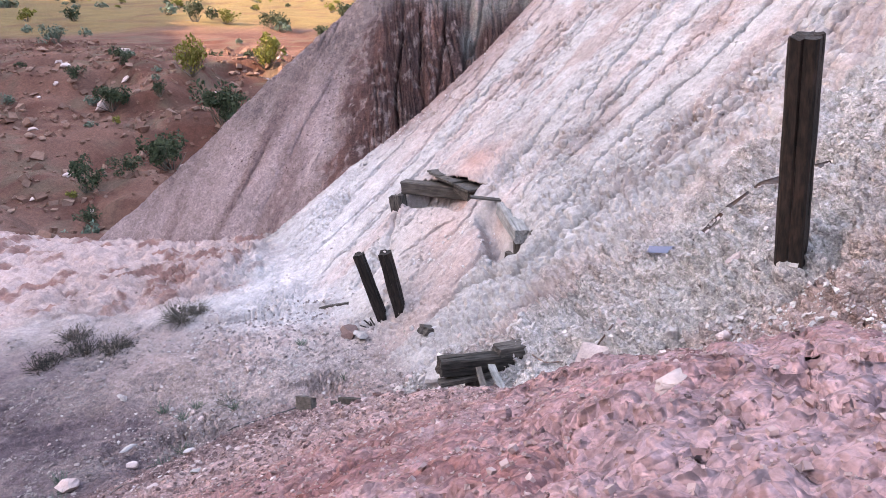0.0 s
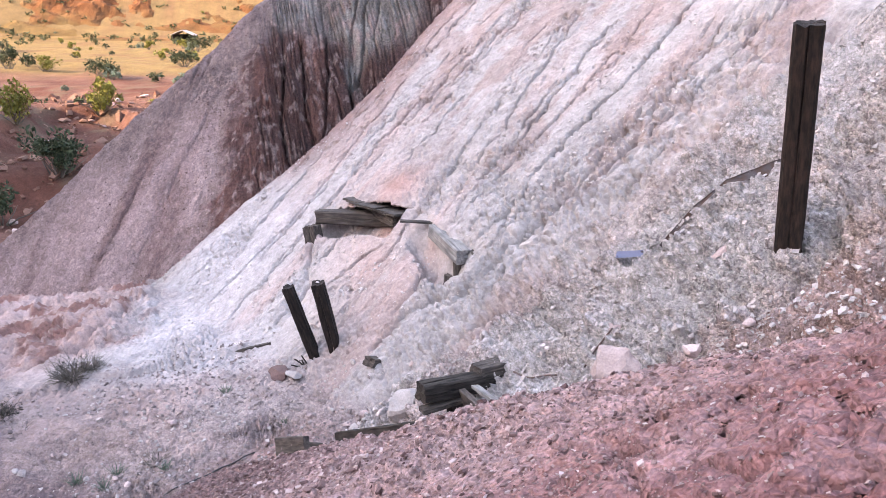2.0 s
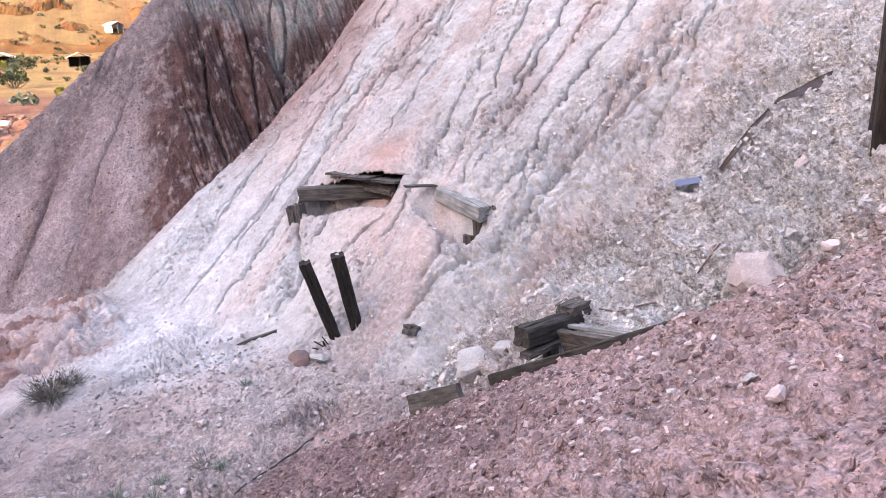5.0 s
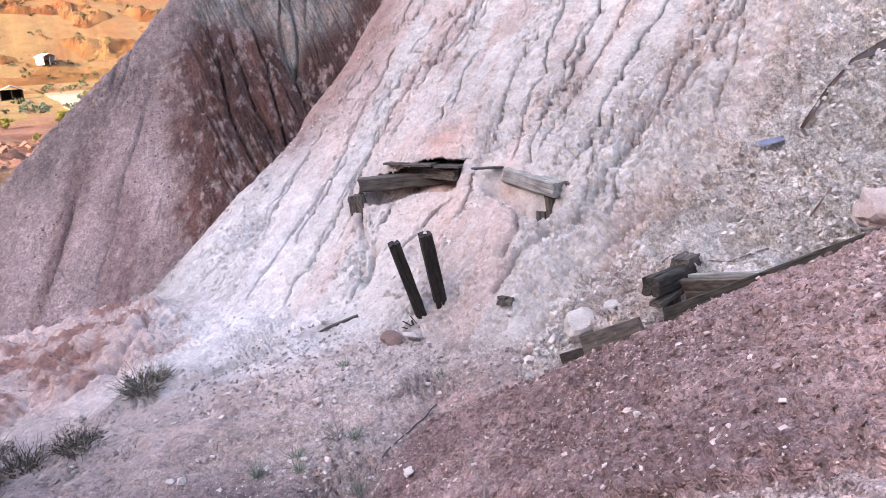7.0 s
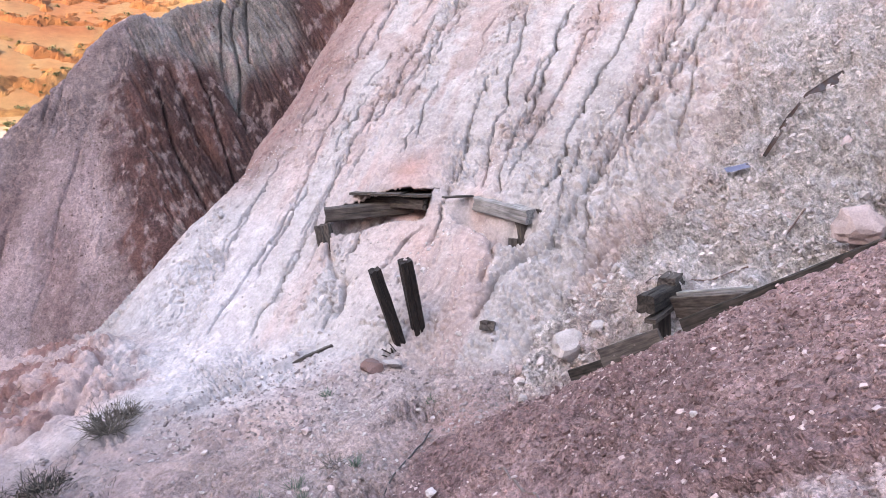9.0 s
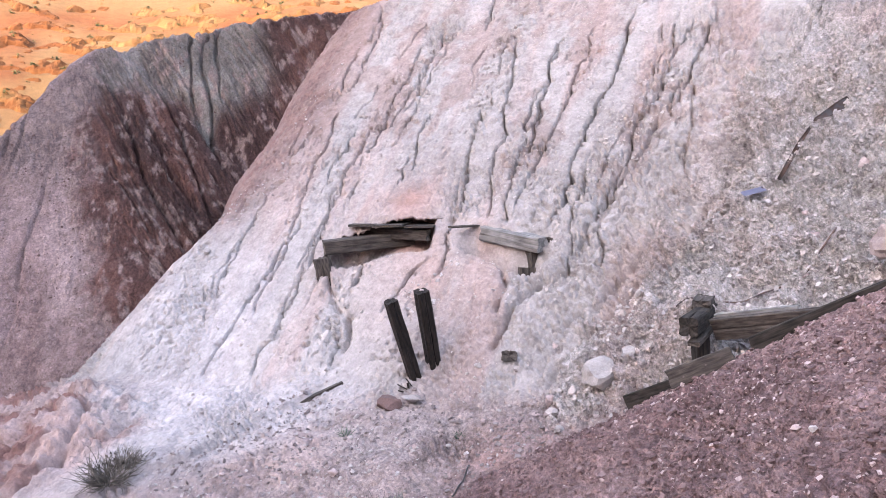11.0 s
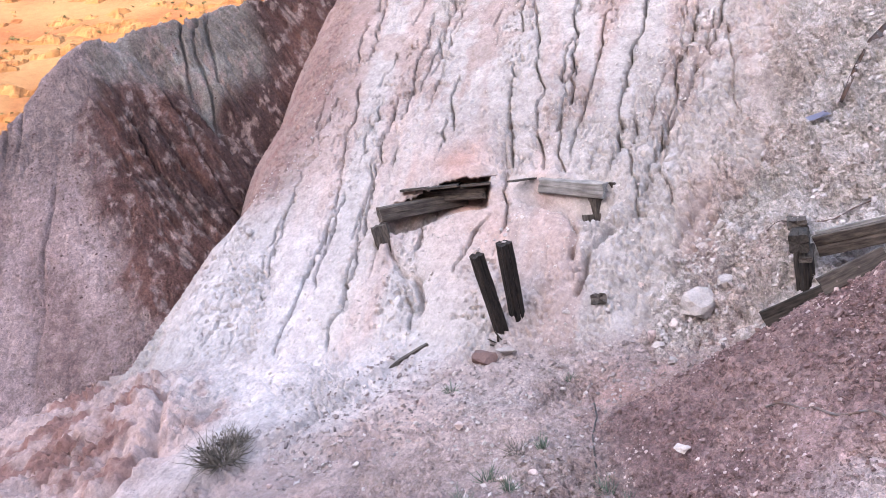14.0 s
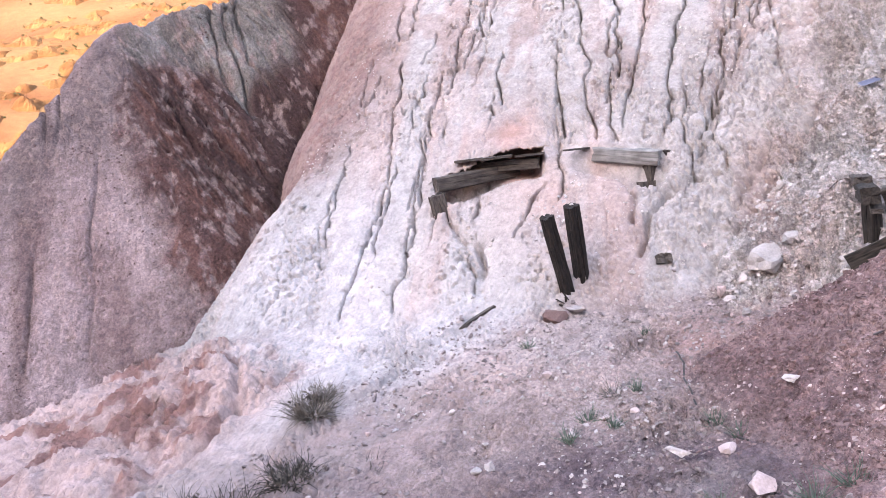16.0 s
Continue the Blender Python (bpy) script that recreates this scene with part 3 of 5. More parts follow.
def soil_material():
    mat, nt, bsdf = node_material("dry_soil")
    geo = nt.nodes.new("ShaderNodeNewGeometry").outputs["Position"]
    attr = nt.nodes.new("ShaderNodeAttribute")
    attr.attribute_name = "soil"
    grit = attr.outputs["Alpha"]
    coarse, mid, grain = noise_node(nt, geo, 7, 5), noise_node(nt, geo, 26, 3, 0.55), noise_node(nt, geo, 130, 3, 0.6)
    # crumbs and chips: cells of their own shade and height
    warp = nt.nodes.new("ShaderNodeVectorMath")
    warp.operation = "ADD"
    nt.links.new(geo, warp.inputs[0])
    wn_ = add(nt, "ShaderNodeTexNoise", Scale=14.0, Detail=2.0)
    nt.links.new(geo, wn_.inputs["Vector"])
    off = nt.nodes.new("ShaderNodeVectorMath")
    off.operation = "SCALE"
    off.inputs["Scale"].default_value = 0.05
    nt.links.new(wn_.outputs["Color"], off.inputs[0])
    nt.links.new(off.outputs["Vector"], warp.inputs[1])
    cells = []
    for scale in (24.0, 62.0):
        v = add(nt, "ShaderNodeTexVoronoi", Scale=scale)
        nt.links.new(warp.outputs["Vector"], v.inputs["Vector"])
        cells.append((v.outputs["Color"], v.outputs["Distance"]))
    big = nt.nodes.new("ShaderNodeSeparateColor")
    nt.links.new(cells[0][0], big.inputs[0])
    small = nt.nodes.new("ShaderNodeSeparateColor")
    nt.links.new(cells[1][0], small.inputs[0])
    spread = ramp(nt, grit, 0, 1, 0.10, 0.9)
    k = maths(nt, "MULTIPLY", ramp(nt, coarse, 0.25, 0.75, 0.78, 1.20), ramp(nt, mid, 0.30, 0.70, 0.86, 1.13))
    fleck = maths(nt, "ADD", 1.0, maths(nt, "MULTIPLY", ramp(nt, grain, 0.30, 0.70, -0.36, 0.28), ramp(nt, grit, 0, 1, 0.22, 0.80)))
    k = maths(nt, "MULTIPLY", k, fleck)
    wide_ = noise_node(nt, geo, 0.35, 8, 0.68)
    k = maths(nt, "MULTIPLY", k, ramp(nt, wide_, 0.3, 0.7, 0.80, 1.20))
    chip = maths(nt, "ADD", ramp(nt, big.outputs[0], 0, 1, -0.22, 0.22), ramp(nt, small.outputs[0], 0, 1, -0.26, 0.26))
    k = maths(nt, "MULTIPLY", k, maths(nt, "ADD", 1.0, maths(nt, "MULTIPLY", chip, spread)))
    nt.links.new(scaled(nt, attr.outputs["Color"], k), bsdf.inputs["Base Color"])
    bsdf.inputs["Roughness"].default_value = 0.95
    bsdf.inputs["Specular IOR Level"].default_value = 0.12
    h = maths(nt, "ADD", maths(nt, "MULTIPLY", mid, 1.2), maths(nt, "MULTIPLY", grain, 0.12))
    h = maths(nt, "ADD", h, maths(nt, "MULTIPLY", coarse, 1.2))
    stones = maths(nt, "SUBTRACT", ramp(nt, big.outputs[1], 0, 1, 0.0, 1.2), maths(nt, "MULTIPLY", cells[0][1], 1.6))
    pebbles = maths(nt, "SUBTRACT", ramp(nt, small.outputs[1], 0, 1, 0.0, 0.7), maths(nt, "MULTIPLY", cells[1][1], 0.9))
    h = maths(nt, "ADD", h, maths(nt, "MULTIPLY", maths(nt, "ADD", stones, pebbles), spread))
    h = maths(nt, "MULTIPLY", h, ramp(nt, grit, 0, 1, 0.5, 1.15))
    bump(nt, bsdf, h, 0.024, 1.0)
    return mat


def wood_material(name, dark, light, rough=0.85):
    mat, nt, bsdf = node_material(name)
    co = nt.nodes.new("ShaderNodeTexCoord").outputs["Object"]
    stretch = add(nt, "ShaderNodeVectorMath")
    stretch.operation = "MULTIPLY"
    nt.links.new(co, stretch.inputs[0])
    stretch.inputs[1].default_value = (42, 42, 2.2)
    info = nt.nodes.new("ShaderNodeObjectInfo")
    shift = nt.nodes.new("ShaderNodeVectorMath")
    shift.operation = "ADD"
    nt.links.new(stretch.outputs[0], shift.inputs[0])
    nt.links.new(scaled(nt, co, maths(nt, "MULTIPLY", info.outputs["Random"], 9.0)), shift.inputs[1])
    fibre = noise_node(nt, shift.outputs[0], 1.0, 5, 0.6)
    stain = noise_node(nt, co, 5.0, 4)
    col = blend(nt, ramp(nt, fibre, 0.32, 0.68), dark, light)
    col = scaled(nt, col, ramp(nt, stain, 0.3, 0.7, 0.6, 1.25))
    nt.links.new(col, bsdf.inputs["Base Color"])
    bsdf.inputs["Roughness"].default_value = rough
    bsdf.inputs["Specular IOR Level"].default_value = 0.25
    bump(nt, bsdf, fibre, 0.008, 1.0)
    return mat


def stone_material(name, a, b):
    mat, nt, bsdf = node_material(name)
    geo = nt.nodes.new("ShaderNodeNewGeometry")
    n1, n2 = noise_node(nt, geo.outputs["Position"], 9, 5), noise_node(nt, geo.outputs["Position"], 70, 4)
    info = nt.nodes.new("ShaderNodeObjectInfo")
    pick = maths(nt, "ADD", maths(nt, "MULTIPLY", geo.outputs["Random Per Island"], 0.75), maths(nt, "MULTIPLY", info.outputs["Random"], 0.25))
    col = blend(nt, pick, a, b)
    k = maths(nt, "MULTIPLY", ramp(nt, n1, 0.3, 0.7, 0.8, 1.15), ramp(nt, n2, 0.3, 0.7, 0.85, 1.15))
    nt.links.new(scaled(nt, col, k), bsdf.inputs["Base Color"])
    bsdf.inputs["Roughness"].default_value = 0.9
    bsdf.inputs["Specular IOR Level"].default_value = 0.2
    bump(nt, bsdf, n2, 0.006, 0.8)
    return mat


def leaf_material(name, a, b):
    mat, nt, bsdf = node_material(name)
    geo = nt.nodes.new("ShaderNodeNewGeometry")
    col = blend(nt, geo.outputs["Random Per Island"], a, b)
    nt.links.new(col, bsdf.inputs["Base Color"])
    bsdf.inputs["Roughness"].default_value = 0.75
    bsdf.inputs["Specular IOR Level"].default_value = 0.2
    return mat


def metal_material(name, colour, rust, amount, metallic):
    mat, nt, bsdf = node_material(name)
    co = nt.nodes.new("ShaderNodeTexCoord").outputs["Object"]
    n1, n2 = noise_node(nt, co, 12, 5), noise_node(nt, co, 60, 3)
    mask = ramp(nt, n1, 0.62 - amount, 0.72 - amount * 0.6)
    nt.links.new(blend(nt, mask, colour, rust), bsdf.inputs["Base Color"])
    bsdf.inputs["Metallic"].default_value = metallic
    nt.links.new(ramp(nt, mask, 0, 1, 0.5, 0.9), bsdf.inputs["Roughness"])
    bump(nt, bsdf, n2, 0.002, 0.6)
    return mat


SOIL = soil_material()
WOOD_BLACK = wood_material("charred_timber", (0.006, 0.004, 0.004), (0.028, 0.020, 0.017))
WOOD_BROWN = wood_material("dark_brown_timber", (0.006, 0.004, 0.003), (0.037, 0.022, 0.017))
WOOD_GREY = wood_material("weathered_grey_timber", (0.0304, 0.0236, 0.0211), (0.1063, 0.0868, 0.0787))
WOOD_DUSTY = wood_material("dusty_pale_timber", (0.124, 0.115, 0.112), (0.285, 0.270, 0.267))
WOOD_DARK = wood_material("dark_weathered_timber", (0.0112, 0.0086, 0.0078), (0.0520, 0.0413, 0.0359))
STONE_PALE = stone_material("pale_stone", (0.341, 0.298, 0.291), (0.409, 0.347, 0.335))
STONE_PINK = stone_material("pink_stone", (0.270, 0.180, 0.170), (0.450, 0.350, 0.340))
STONE_SLAB = stone_material("mauve_slab", (0.290, 0.215, 0.208), (0.330, 0.255, 0.245))
STONE_CRUMB = stone_material("pink_crumbs", (0.186, 0.099, 0.090), (0.360, 0.260, 0.254))
STONE_MIXED = stone_material("mixed_gravel", (0.085, 0.046, 0.046), (0.250, 0.165, 0.160))
STONE_BENCH = stone_material("bench_gravel", (0.112, 0.087, 0.090), (0.285, 0.229, 0.223))
STONE_GREY = stone_material("grey_rubble", (0.223, 0.192, 0.186), (0.372, 0.329, 0.322))
STONE_RUBBLE = stone_material("shale_rubble", (0.345, 0.302, 0.298), (0.450, 0.400, 0.393))
STONE_MAROON = stone_material("maroon_crumbs", (0.081, 0.043, 0.042), (0.161, 0.102, 0.096))
STONE_RED = stone_material("red_sandstone", (0.105, 0.046, 0.034), (0.211, 0.124, 0.099))
LEAF_OLIVE = leaf_material("olive_leaves", (0.019, 0.031, 0.017), (0.053, 0.065, 0.034))
LEAF_YELLOW = leaf_material("yellow_green_leaves", (0.087, 0.093, 0.019), (0.186, 0.167, 0.037))
LEAF_PALE = leaf_material("grey_green_leaves", (0.056, 0.081, 0.062), (0.124, 0.161, 0.124))
LEAF_SCRUB = leaf_material("olive_scrub", (0.030, 0.034, 0.016), (0.085, 0.088, 0.042))
TWIG = leaf_material("dry_twigs", (0.062, 0.053, 0.046), (0.161, 0.136, 0.118))
LEAF_DRY = leaf_material("dry_grey_leaves", (0.0408, 0.0340, 0.0306), (0.1178, 0.0952, 0.0837))
TWIG_DARK = leaf_material("dark_twigs", (0.028, 0.024, 0.021), (0.081, 0.068, 0.059))
SHEET = metal_material("grey_blue_sheet_metal", (0.223, 0.229, 0.322), (0.124, 0.093, 0.087), 0.0, 0.3)
RUST = metal_material("rusty_iron", (0.115, 0.095, 0.098), (0.15, 0.095, 0.08), 0.2, 0.3)
CABLE = metal_material("old_cable", (0.028, 0.022, 0.022), (0.062, 0.043, 0.037), 0.1, 0.1)


# ---- ground ----
def spaced(*runs):
    out = []
    for a, b, d in runs:
        out.append(np.linspace(a, b, max(2, int(round((b - a) / d))), endpoint=False))
    return np.concatenate(out)


def geometric(a, b, n):
    return a * (b / a) ** (np.arange(n) / n)


gx = np.concatenate([-geometric(40, 1500, 40)[::-1], spaced((-40, -9, 0.42), (-9, -5.2, 0.06), (-5.2, -3.6, 0.03), (-3.6, -2.6, 0.021), (-2.6, 3.4, 0.0128), (3.4, 3.6, 0.02), (3.6, 4.4, 0.03), (4.4, 8.0, 0.07), (8, 20, 0.5)), geometric(20, 1500, 36)])
gy = np.concatenate([-geometric(4, 1500, 36)[::-1], spaced((-3.9, 0.3, 0.08), (0.3, 2.5, 0.0105), (2.5, 7.6, 0.0205), (7.6, 13.0, 0.0135), (13.0, 17.3, 0.026), (17.3, 18.6, 0.06), (18.6, 60, 0.42)), geometric(60, 1500, 70)])
gx, gy = np.unique(gx), np.unique(gy)
XX, YY = np.meshgrid(gx, gy)
zz, cc, ww = land(XX.ravel(), YY.ravel())
gg = np.clip(0.75 * ww[1] + 0.9 * ww[2] + (0.10 + 0.55 * step(8.9, 7.6, YY.ravel())) * ww[3] + 0.75 * ww[4] + 0.5 * ww[5], 0, 1) * (0.80 + 0.20 * step(1.4, 3.6, YY.ravel()))
nx, ny = len(gx), len(gy)
# near by, the fine relief stands out along the slope's normal, so that cuts go into the hill
broad = land(XX.ravel(), YY.ravel(), True, False, False)[0].reshape(ny, nx)
slope_y, slope_x = np.gradient(broad, gy, gx)


def smoothed(a, k):
    for axis in (0, 1):
        pad = [(0, 0), (0, 0)]
        pad[axis] = (k + 1, k)
        run = np.cumsum(np.pad(a, pad, "edge"), axis)
        a = (run[2 * k + 1:] - run[:-2 * k - 1]) / (2 * k + 1) if axis == 0 else (run[:, 2 * k + 1:] - run[:, :-2 * k - 1]) / (2 * k + 1)
    return a


slope_x, slope_y = smoothed(slope_x, 7), smoothed(slope_y, 7)
near_by = step(-5.4, -4.6, XX) * step(4.4, 3.8, XX) * step(0.3, 0.7, YY) * step(18.2, 17.4, YY)
lift = (zz.reshape(ny, nx) - broad) / (1 + slope_x ** 2 + slope_y ** 2)
PX, PY = XX - near_by * slope_x * lift, YY - near_by * slope_y * lift
zz = (near_by * (broad + lift) + (1 - near_by) * zz.reshape(ny, nx)).ravel()
idx = np.arange(nx * ny).reshape(ny, nx)
quads = np.stack([idx[:-1, :-1], idx[:-1, 1:], idx[1:, 1:], idx[1:, :-1]], -1).reshape(-1, 4)
me = raw_mesh("ground", np.stack([PX.ravel(), PY.ravel(), zz], -1), quads, True)
attr = me.color_attributes.new("soil", "FLOAT_COLOR", "POINT")
attr.data.foreach_set("color", np.concatenate([cc, gg[:, None]], 1).astype(np.float32).ravel())
thing("ground", me, SOIL, "bare eroded clay badland slopes, spoil heap and red desert valley", "ground", kind="structure")
del XX, YY, PX, PY, zz, cc, ww, quads, broad, slope_x, slope_y, near_by, lift


def far_height(x, y):
    """The ledges of the far slope: height, and how cream or red each bed is."""
    z = height(x, y, False)
    r = np.hypot(x, y)
    rise = step(232, 262, r)
    ledge = fbm(x * 0.035, y * 0.035, 4, 401, 0.6)
    bed = (z + 10 * ledge) / 11.0
    tread = np.floor(bed) + step(0.45, 0.95, bed - np.floor(bed))
    stepped = tread * 11.0 - 10 * ledge
    z = z + rise * (0.45 * (stepped - z) + 3.0 * fbm(x * 0.16, y * 0.16, 4, 402, 0.6)) + 0.5
    return z, ledge, bed - np.floor(bed), rise


def far_slope():
    """The ledgy orange and cream slope across the valley."""
    az, rr = np.radians(np.linspace(-27, 46, 420)), 212 * (470 / 212) ** np.linspace(0, 1, 210)
    A, R = np.meshgrid(az, rr)
    X, Y = (R * np.sin(A)).ravel(), (R * np.cos(A)).ravel()
    z, ledge, phase, rise = far_height(X, Y)
    inner = (R.ravel() - 212) / 20
    z = z - 1.6 * step(1.0, 0.0, inner)
    f1, f2, f3 = fbm(X * 0.02, Y * 0.02, 4, 403), fbm(X * 0.11, Y * 0.11, 4, 404, 0.6), fbm(X * 0.4, Y * 0.4, 3, 405, 0.6)

    def mixed(a, b, t):
        return a + (b - a) * np.clip(t, 0, 1)[:, None]

    one = np.ones((X.size, 1))
    col = mixed(one * (0.165, 0.108, 0.046), one * (0.155, 0.070, 0.032), step(-0.1, 0.5, f1 + 0.4 * f2))
    rock = mixed(one * (0.200, 0.130, 0.070), one * (0.150, 0.056, 0.025), step(-0.2, 0.3, f1 + 0.5 * f2))
    col = mixed(col, rock, rise * (0.35 + 0.65 * step(0.30, 0.62, phase + 0.3 * f2)))
    col = mixed(col, one * (0.090, 0.068, 0.030), step(0.15, 0.40, f2 + 0.4 * f3) * 0.5)
    col = mixed(col, one * (0.150, 0.062, 0.028), step(-0.04, 0.20, X / np.hypot(X, Y) + 0.08 * f1) * (0.55 + 0.5 * f2))
    col = col * (0.80, 0.74, 0.68) * (1 + 0.45 * f3)[:, None]
    ii = np.arange(X.size).reshape(R.shape)
    q = np.stack([ii[:-1, :-1], ii[1:, :-1], ii[1:, 1:], ii[:-1, 1:]], -1).reshape(-1, 4)
    fm = raw_mesh("far_slope", np.stack([X, Y, z], -1), q, False)
    at = fm.color_attributes.new("soil", "FLOAT_COLOR", "POINT")
    at.data.foreach_set("color", np.concatenate([col, 0.6 * np.ones((len(col), 1))], 1).astype(np.float32).ravel())
    return thing("far_slope", fm, SOIL, "sunlit orange and cream rock ledges across the valley", "hillside", kind="structure")


far_slope()


def soil_overhang():
    """The crust of hillside soil that the roof boards carry, its lip rounded and hanging."""
    w = np.arange(-1.20, 0.44, 0.014)
    rows = np.concatenate([np.linspace(0, 1, 50), (1.004, 1.0, 0.97)])
    drop = np.concatenate([np.zeros(50), (0.012, 0.024, 0.03)])
    W, R = np.meshgrid(w, rows)
    D = np.repeat(drop[:, None], len(w), 1)
    front = -0.06 + 0.035 * fbm(W * 5, W * 0, 3, 201) + 0.02 * fbm(W * 19, W * 0, 2, 202)
    S = -0.74 + (front + 0.74) * R
    X, Y = 0.25 + (-0.78 * S + 0.63 * W) / 1.005, 9.85 + (-0.63 * S - 0.78 * W) / 1.005
    z, c, _ = land(X.ravel(), Y.ravel(), carved=False)
    z = np.maximum(z, land(X.ravel(), Y.ravel(), carved=False, fine=False, colour=False)[0] - 0.035)
    z = z + ((0.052 - 0.020 * (W + 1.20)) * step(-0.72, -0.12, S)).ravel()
    rim = np.minimum(np.minimum(W + 1.20, 0.43 - W), (S + 0.74))
    z = z + 0.014 - D.ravel() - 0.05 * step(0.10, 0.0, rim).ravel()
    ii = np.arange(X.size).reshape(X.shape)
    q = np.stack([ii[:-1, :-1], ii[:-1, 1:], ii[1:, 1:], ii[1:, :-1]], -1).reshape(-1, 4)
    pm = raw_mesh("soil_overhang", np.stack([X.ravel(), Y.ravel(), z], -1), q, True)
    at = pm.color_attributes.new("soil", "FLOAT_COLOR", "POINT")
    at.data.foreach_set("color", np.concatenate([c, np.zeros((len(c), 1))], 1).astype(np.float32).ravel())
    return thing("soil_overhang", pm, SOIL, "pink clay bank held up by the portal timbers", "soil bank", kind="structure")


soil_overhang()


# ---- timbers ----
def beam_mesh(name, length, w, h, seed, wear=0.006, checks=3):
    """A sawn timber along z from the origin: eight-sided section with worn arrises, drying checks and a rough end."""
    rng = random.Random(seed)
    c = 0.10 * min(w, h)
    ring = []
    for sx, sy in ((1, 1), (-1, 1), (-1, -1), (1, -1)):
        a, b = (sx * (w / 2 - c), sy * h / 2), (sx * w / 2, sy * (h / 2 - c))
        ring += [a, b] if sx * sy < 0 else [b, a]
    # open checks along the faces
    full = []
    for i in range(8):
        p, q = ring[i], ring[(i + 1) % 8]
        full.append((p, 0))
        if i % 2 == 1:
            for f, deep in ((0.30, 0), (0.44, 0), (0.5, 1), (0.56, 0), (0.72, 0)):
                f2 = f + rng.uniform(-0.04, 0.04)
                full.append(((p[0] + (q[0] - p[0]) * f2, p[1] + (q[1] - p[1]) * f2), deep))
    n = max(6, int(length / 0.05))
    k = len(full)
    depth = [rng.uniform(0.05, 0.16) * min(w, h) if d else 0 for _, d in full]
    phase = [rng.uniform(0, 60) for _ in full]
    verts = []
    for j in range(n + 1):
        z = length * j / n
        for i, ((px, py), d) in enumerate(full):
            wob = wear * (noise.noise((phase[i] * 0.3 + px * 9, py * 9, z * 5 + seed)))
            wob -= depth[i] * max(0.0, 0.5 + noise.noise((phase[i], z * 2.2, seed * 0.7)))
            f = 1 + wob / max(1e-4, math.hypot(px, py))
            zz_ = z
            if j in (0, n):
                zz_ += (1 if j == n else -1) * 0.03 * noise.noise((px * 22, py * 22, seed + j)) * (1 if wear > 0.004 else 0.4)
            verts.append((px * f, py * f, zz_))
    faces = [(j * k + i, j * k + (i + 1) % k, (j + 1) * k + (i + 1) % k, (j + 1) * k + i) for j in range(n) for i in range(k)]
    bm = bmesh.new()
    vs = [bm.verts.new(p) for p in verts]
    for f in faces:
        bm.faces.new([vs[i] for i in f])
    for j, flip in ((0, True), (n, False)):
        mid = bm.verts.new((0, 0, (length if j else 0) - (0.006 if j else -0.006)))
        for i in range(k):
            a, b = vs[j * k + i], vs[j * k + (i + 1) % k]
            bm.faces.new((b, a, mid) if flip else (a, b, mid))
    return bm_mesh(name, bm)


def along(a, b, up=(0, 0, 1), turn=0.0):
    """The pose whose z runs from a to b and whose y leans to up."""
    a, b, up = Vector(a), Vector(b), Vector(up)
    z = (b - a).normalized()
    x = up.cross(z).normalized()
    y = z.cross(x)
    m = Matrix((x, y, z)).transposed().to_4x4()
    return Matrix.Translation(a) @ m @ pose(0, 0, 0, 0, 0, turn)


SEED = [0]


def timber(name, a, b, w, h, mat, label, category="timber", up=(0, 0, 1), turn=0.0, wear=0.006, group=""):
    SEED[0] += 1
    length = (Vector(b) - Vector(a)).length
    return thing(name, beam_mesh(name, length, w, h, SEED[0], wear), mat, label, category, group, m=along(a, b, up, turn))


def beyond(a, b, more):
    """b moved on by more metres away from a."""
    a, b = Vector(a), Vector(b)
    return b + (b - a).normalized() * more


# leaning posts before the mouth, the tall one on the rubble slope
pl_t, pl_b = (-1.02, 8.633, -1.615), (-0.735, 8.675, -2.519)
pr_t, pr_b = (-0.697, 8.543, -1.56), (-0.513, 8.634, -2.412)
timber("mine_post", beyond(pl_t, pl_b, 0.8), pl_t, 0.118, 0.118, WOOD_BLACK, "short blackened timber post leaning out of pale clay", "post", up=(0.25, 0.97, 0), group="leaning posts")
timber("mine_post", beyond(pr_t, pr_b, 0.8), pr_t, 0.135, 0.135, WOOD_BLACK, "thicker blackened timber post leaning beside its twin", "post", up=(0.25, 0.97, 0), group="leaning posts")
tall = timber("tall_post", beyond((2.109, 4.757, 1.178), (2.321, 4.937, -0.244), 0.5), (2.109, 4.757, 1.178), 0.175, 0.175, WOOD_BROWN,
              "tall dark brown square timber post upright in rubble", "post", up=(0.75, 1, 0))
# timbers of the collapsed mine mouth
timber("wall_plate", (-0.575, 10.56, -1.280), (0.44, 10.07, -1.250), 0.17, 0.18, WOOD_GREY, "weathered square beam sticking out of the clay bank", "beam")
timber("portal_beam", (-0.04, 10.72, -1.150), (0.36, 9.67, -1.185), 0.12, 0.135, WOOD_GREY, "brown-grey squared beam under the roof boards", "beam")
timber("stub_post", (-0.60, 10.44, -1.95), (-0.665, 10.49, -1.39), 0.19, 0.17, WOOD_GREY, "split stub of a post sunk in clay", "post", up=(0.6, 0.8, 0), wear=0.02)
line_a, line_b = Vector((-0.22, 10.52, -1.030)), Vector((0.34, 9.52, -1.065))
for i in range(6):
    rr = random.Random(70 + i)
    p = line_a.lerp(line_b, (i + 0.3) / 6) + Vector((-0.02 + rr.uniform(-0.05, 0.03), -0.03, -0.012 + 0.008 * (i % 2) + rr.uniform(-0.006, 0.006)))
    q = p + Vector((0.60, 0.46, -0.02 + rr.uniform(-0.03, 0.03)))
    timber("roof_board", p, q, 0.20 + rr.uniform(-0.03, 0.02), 0.028, WOOD_GREY, "thin grey roof board with a broken end under soil", "board", wear=0.003, group="roof boards of the mine mouth")
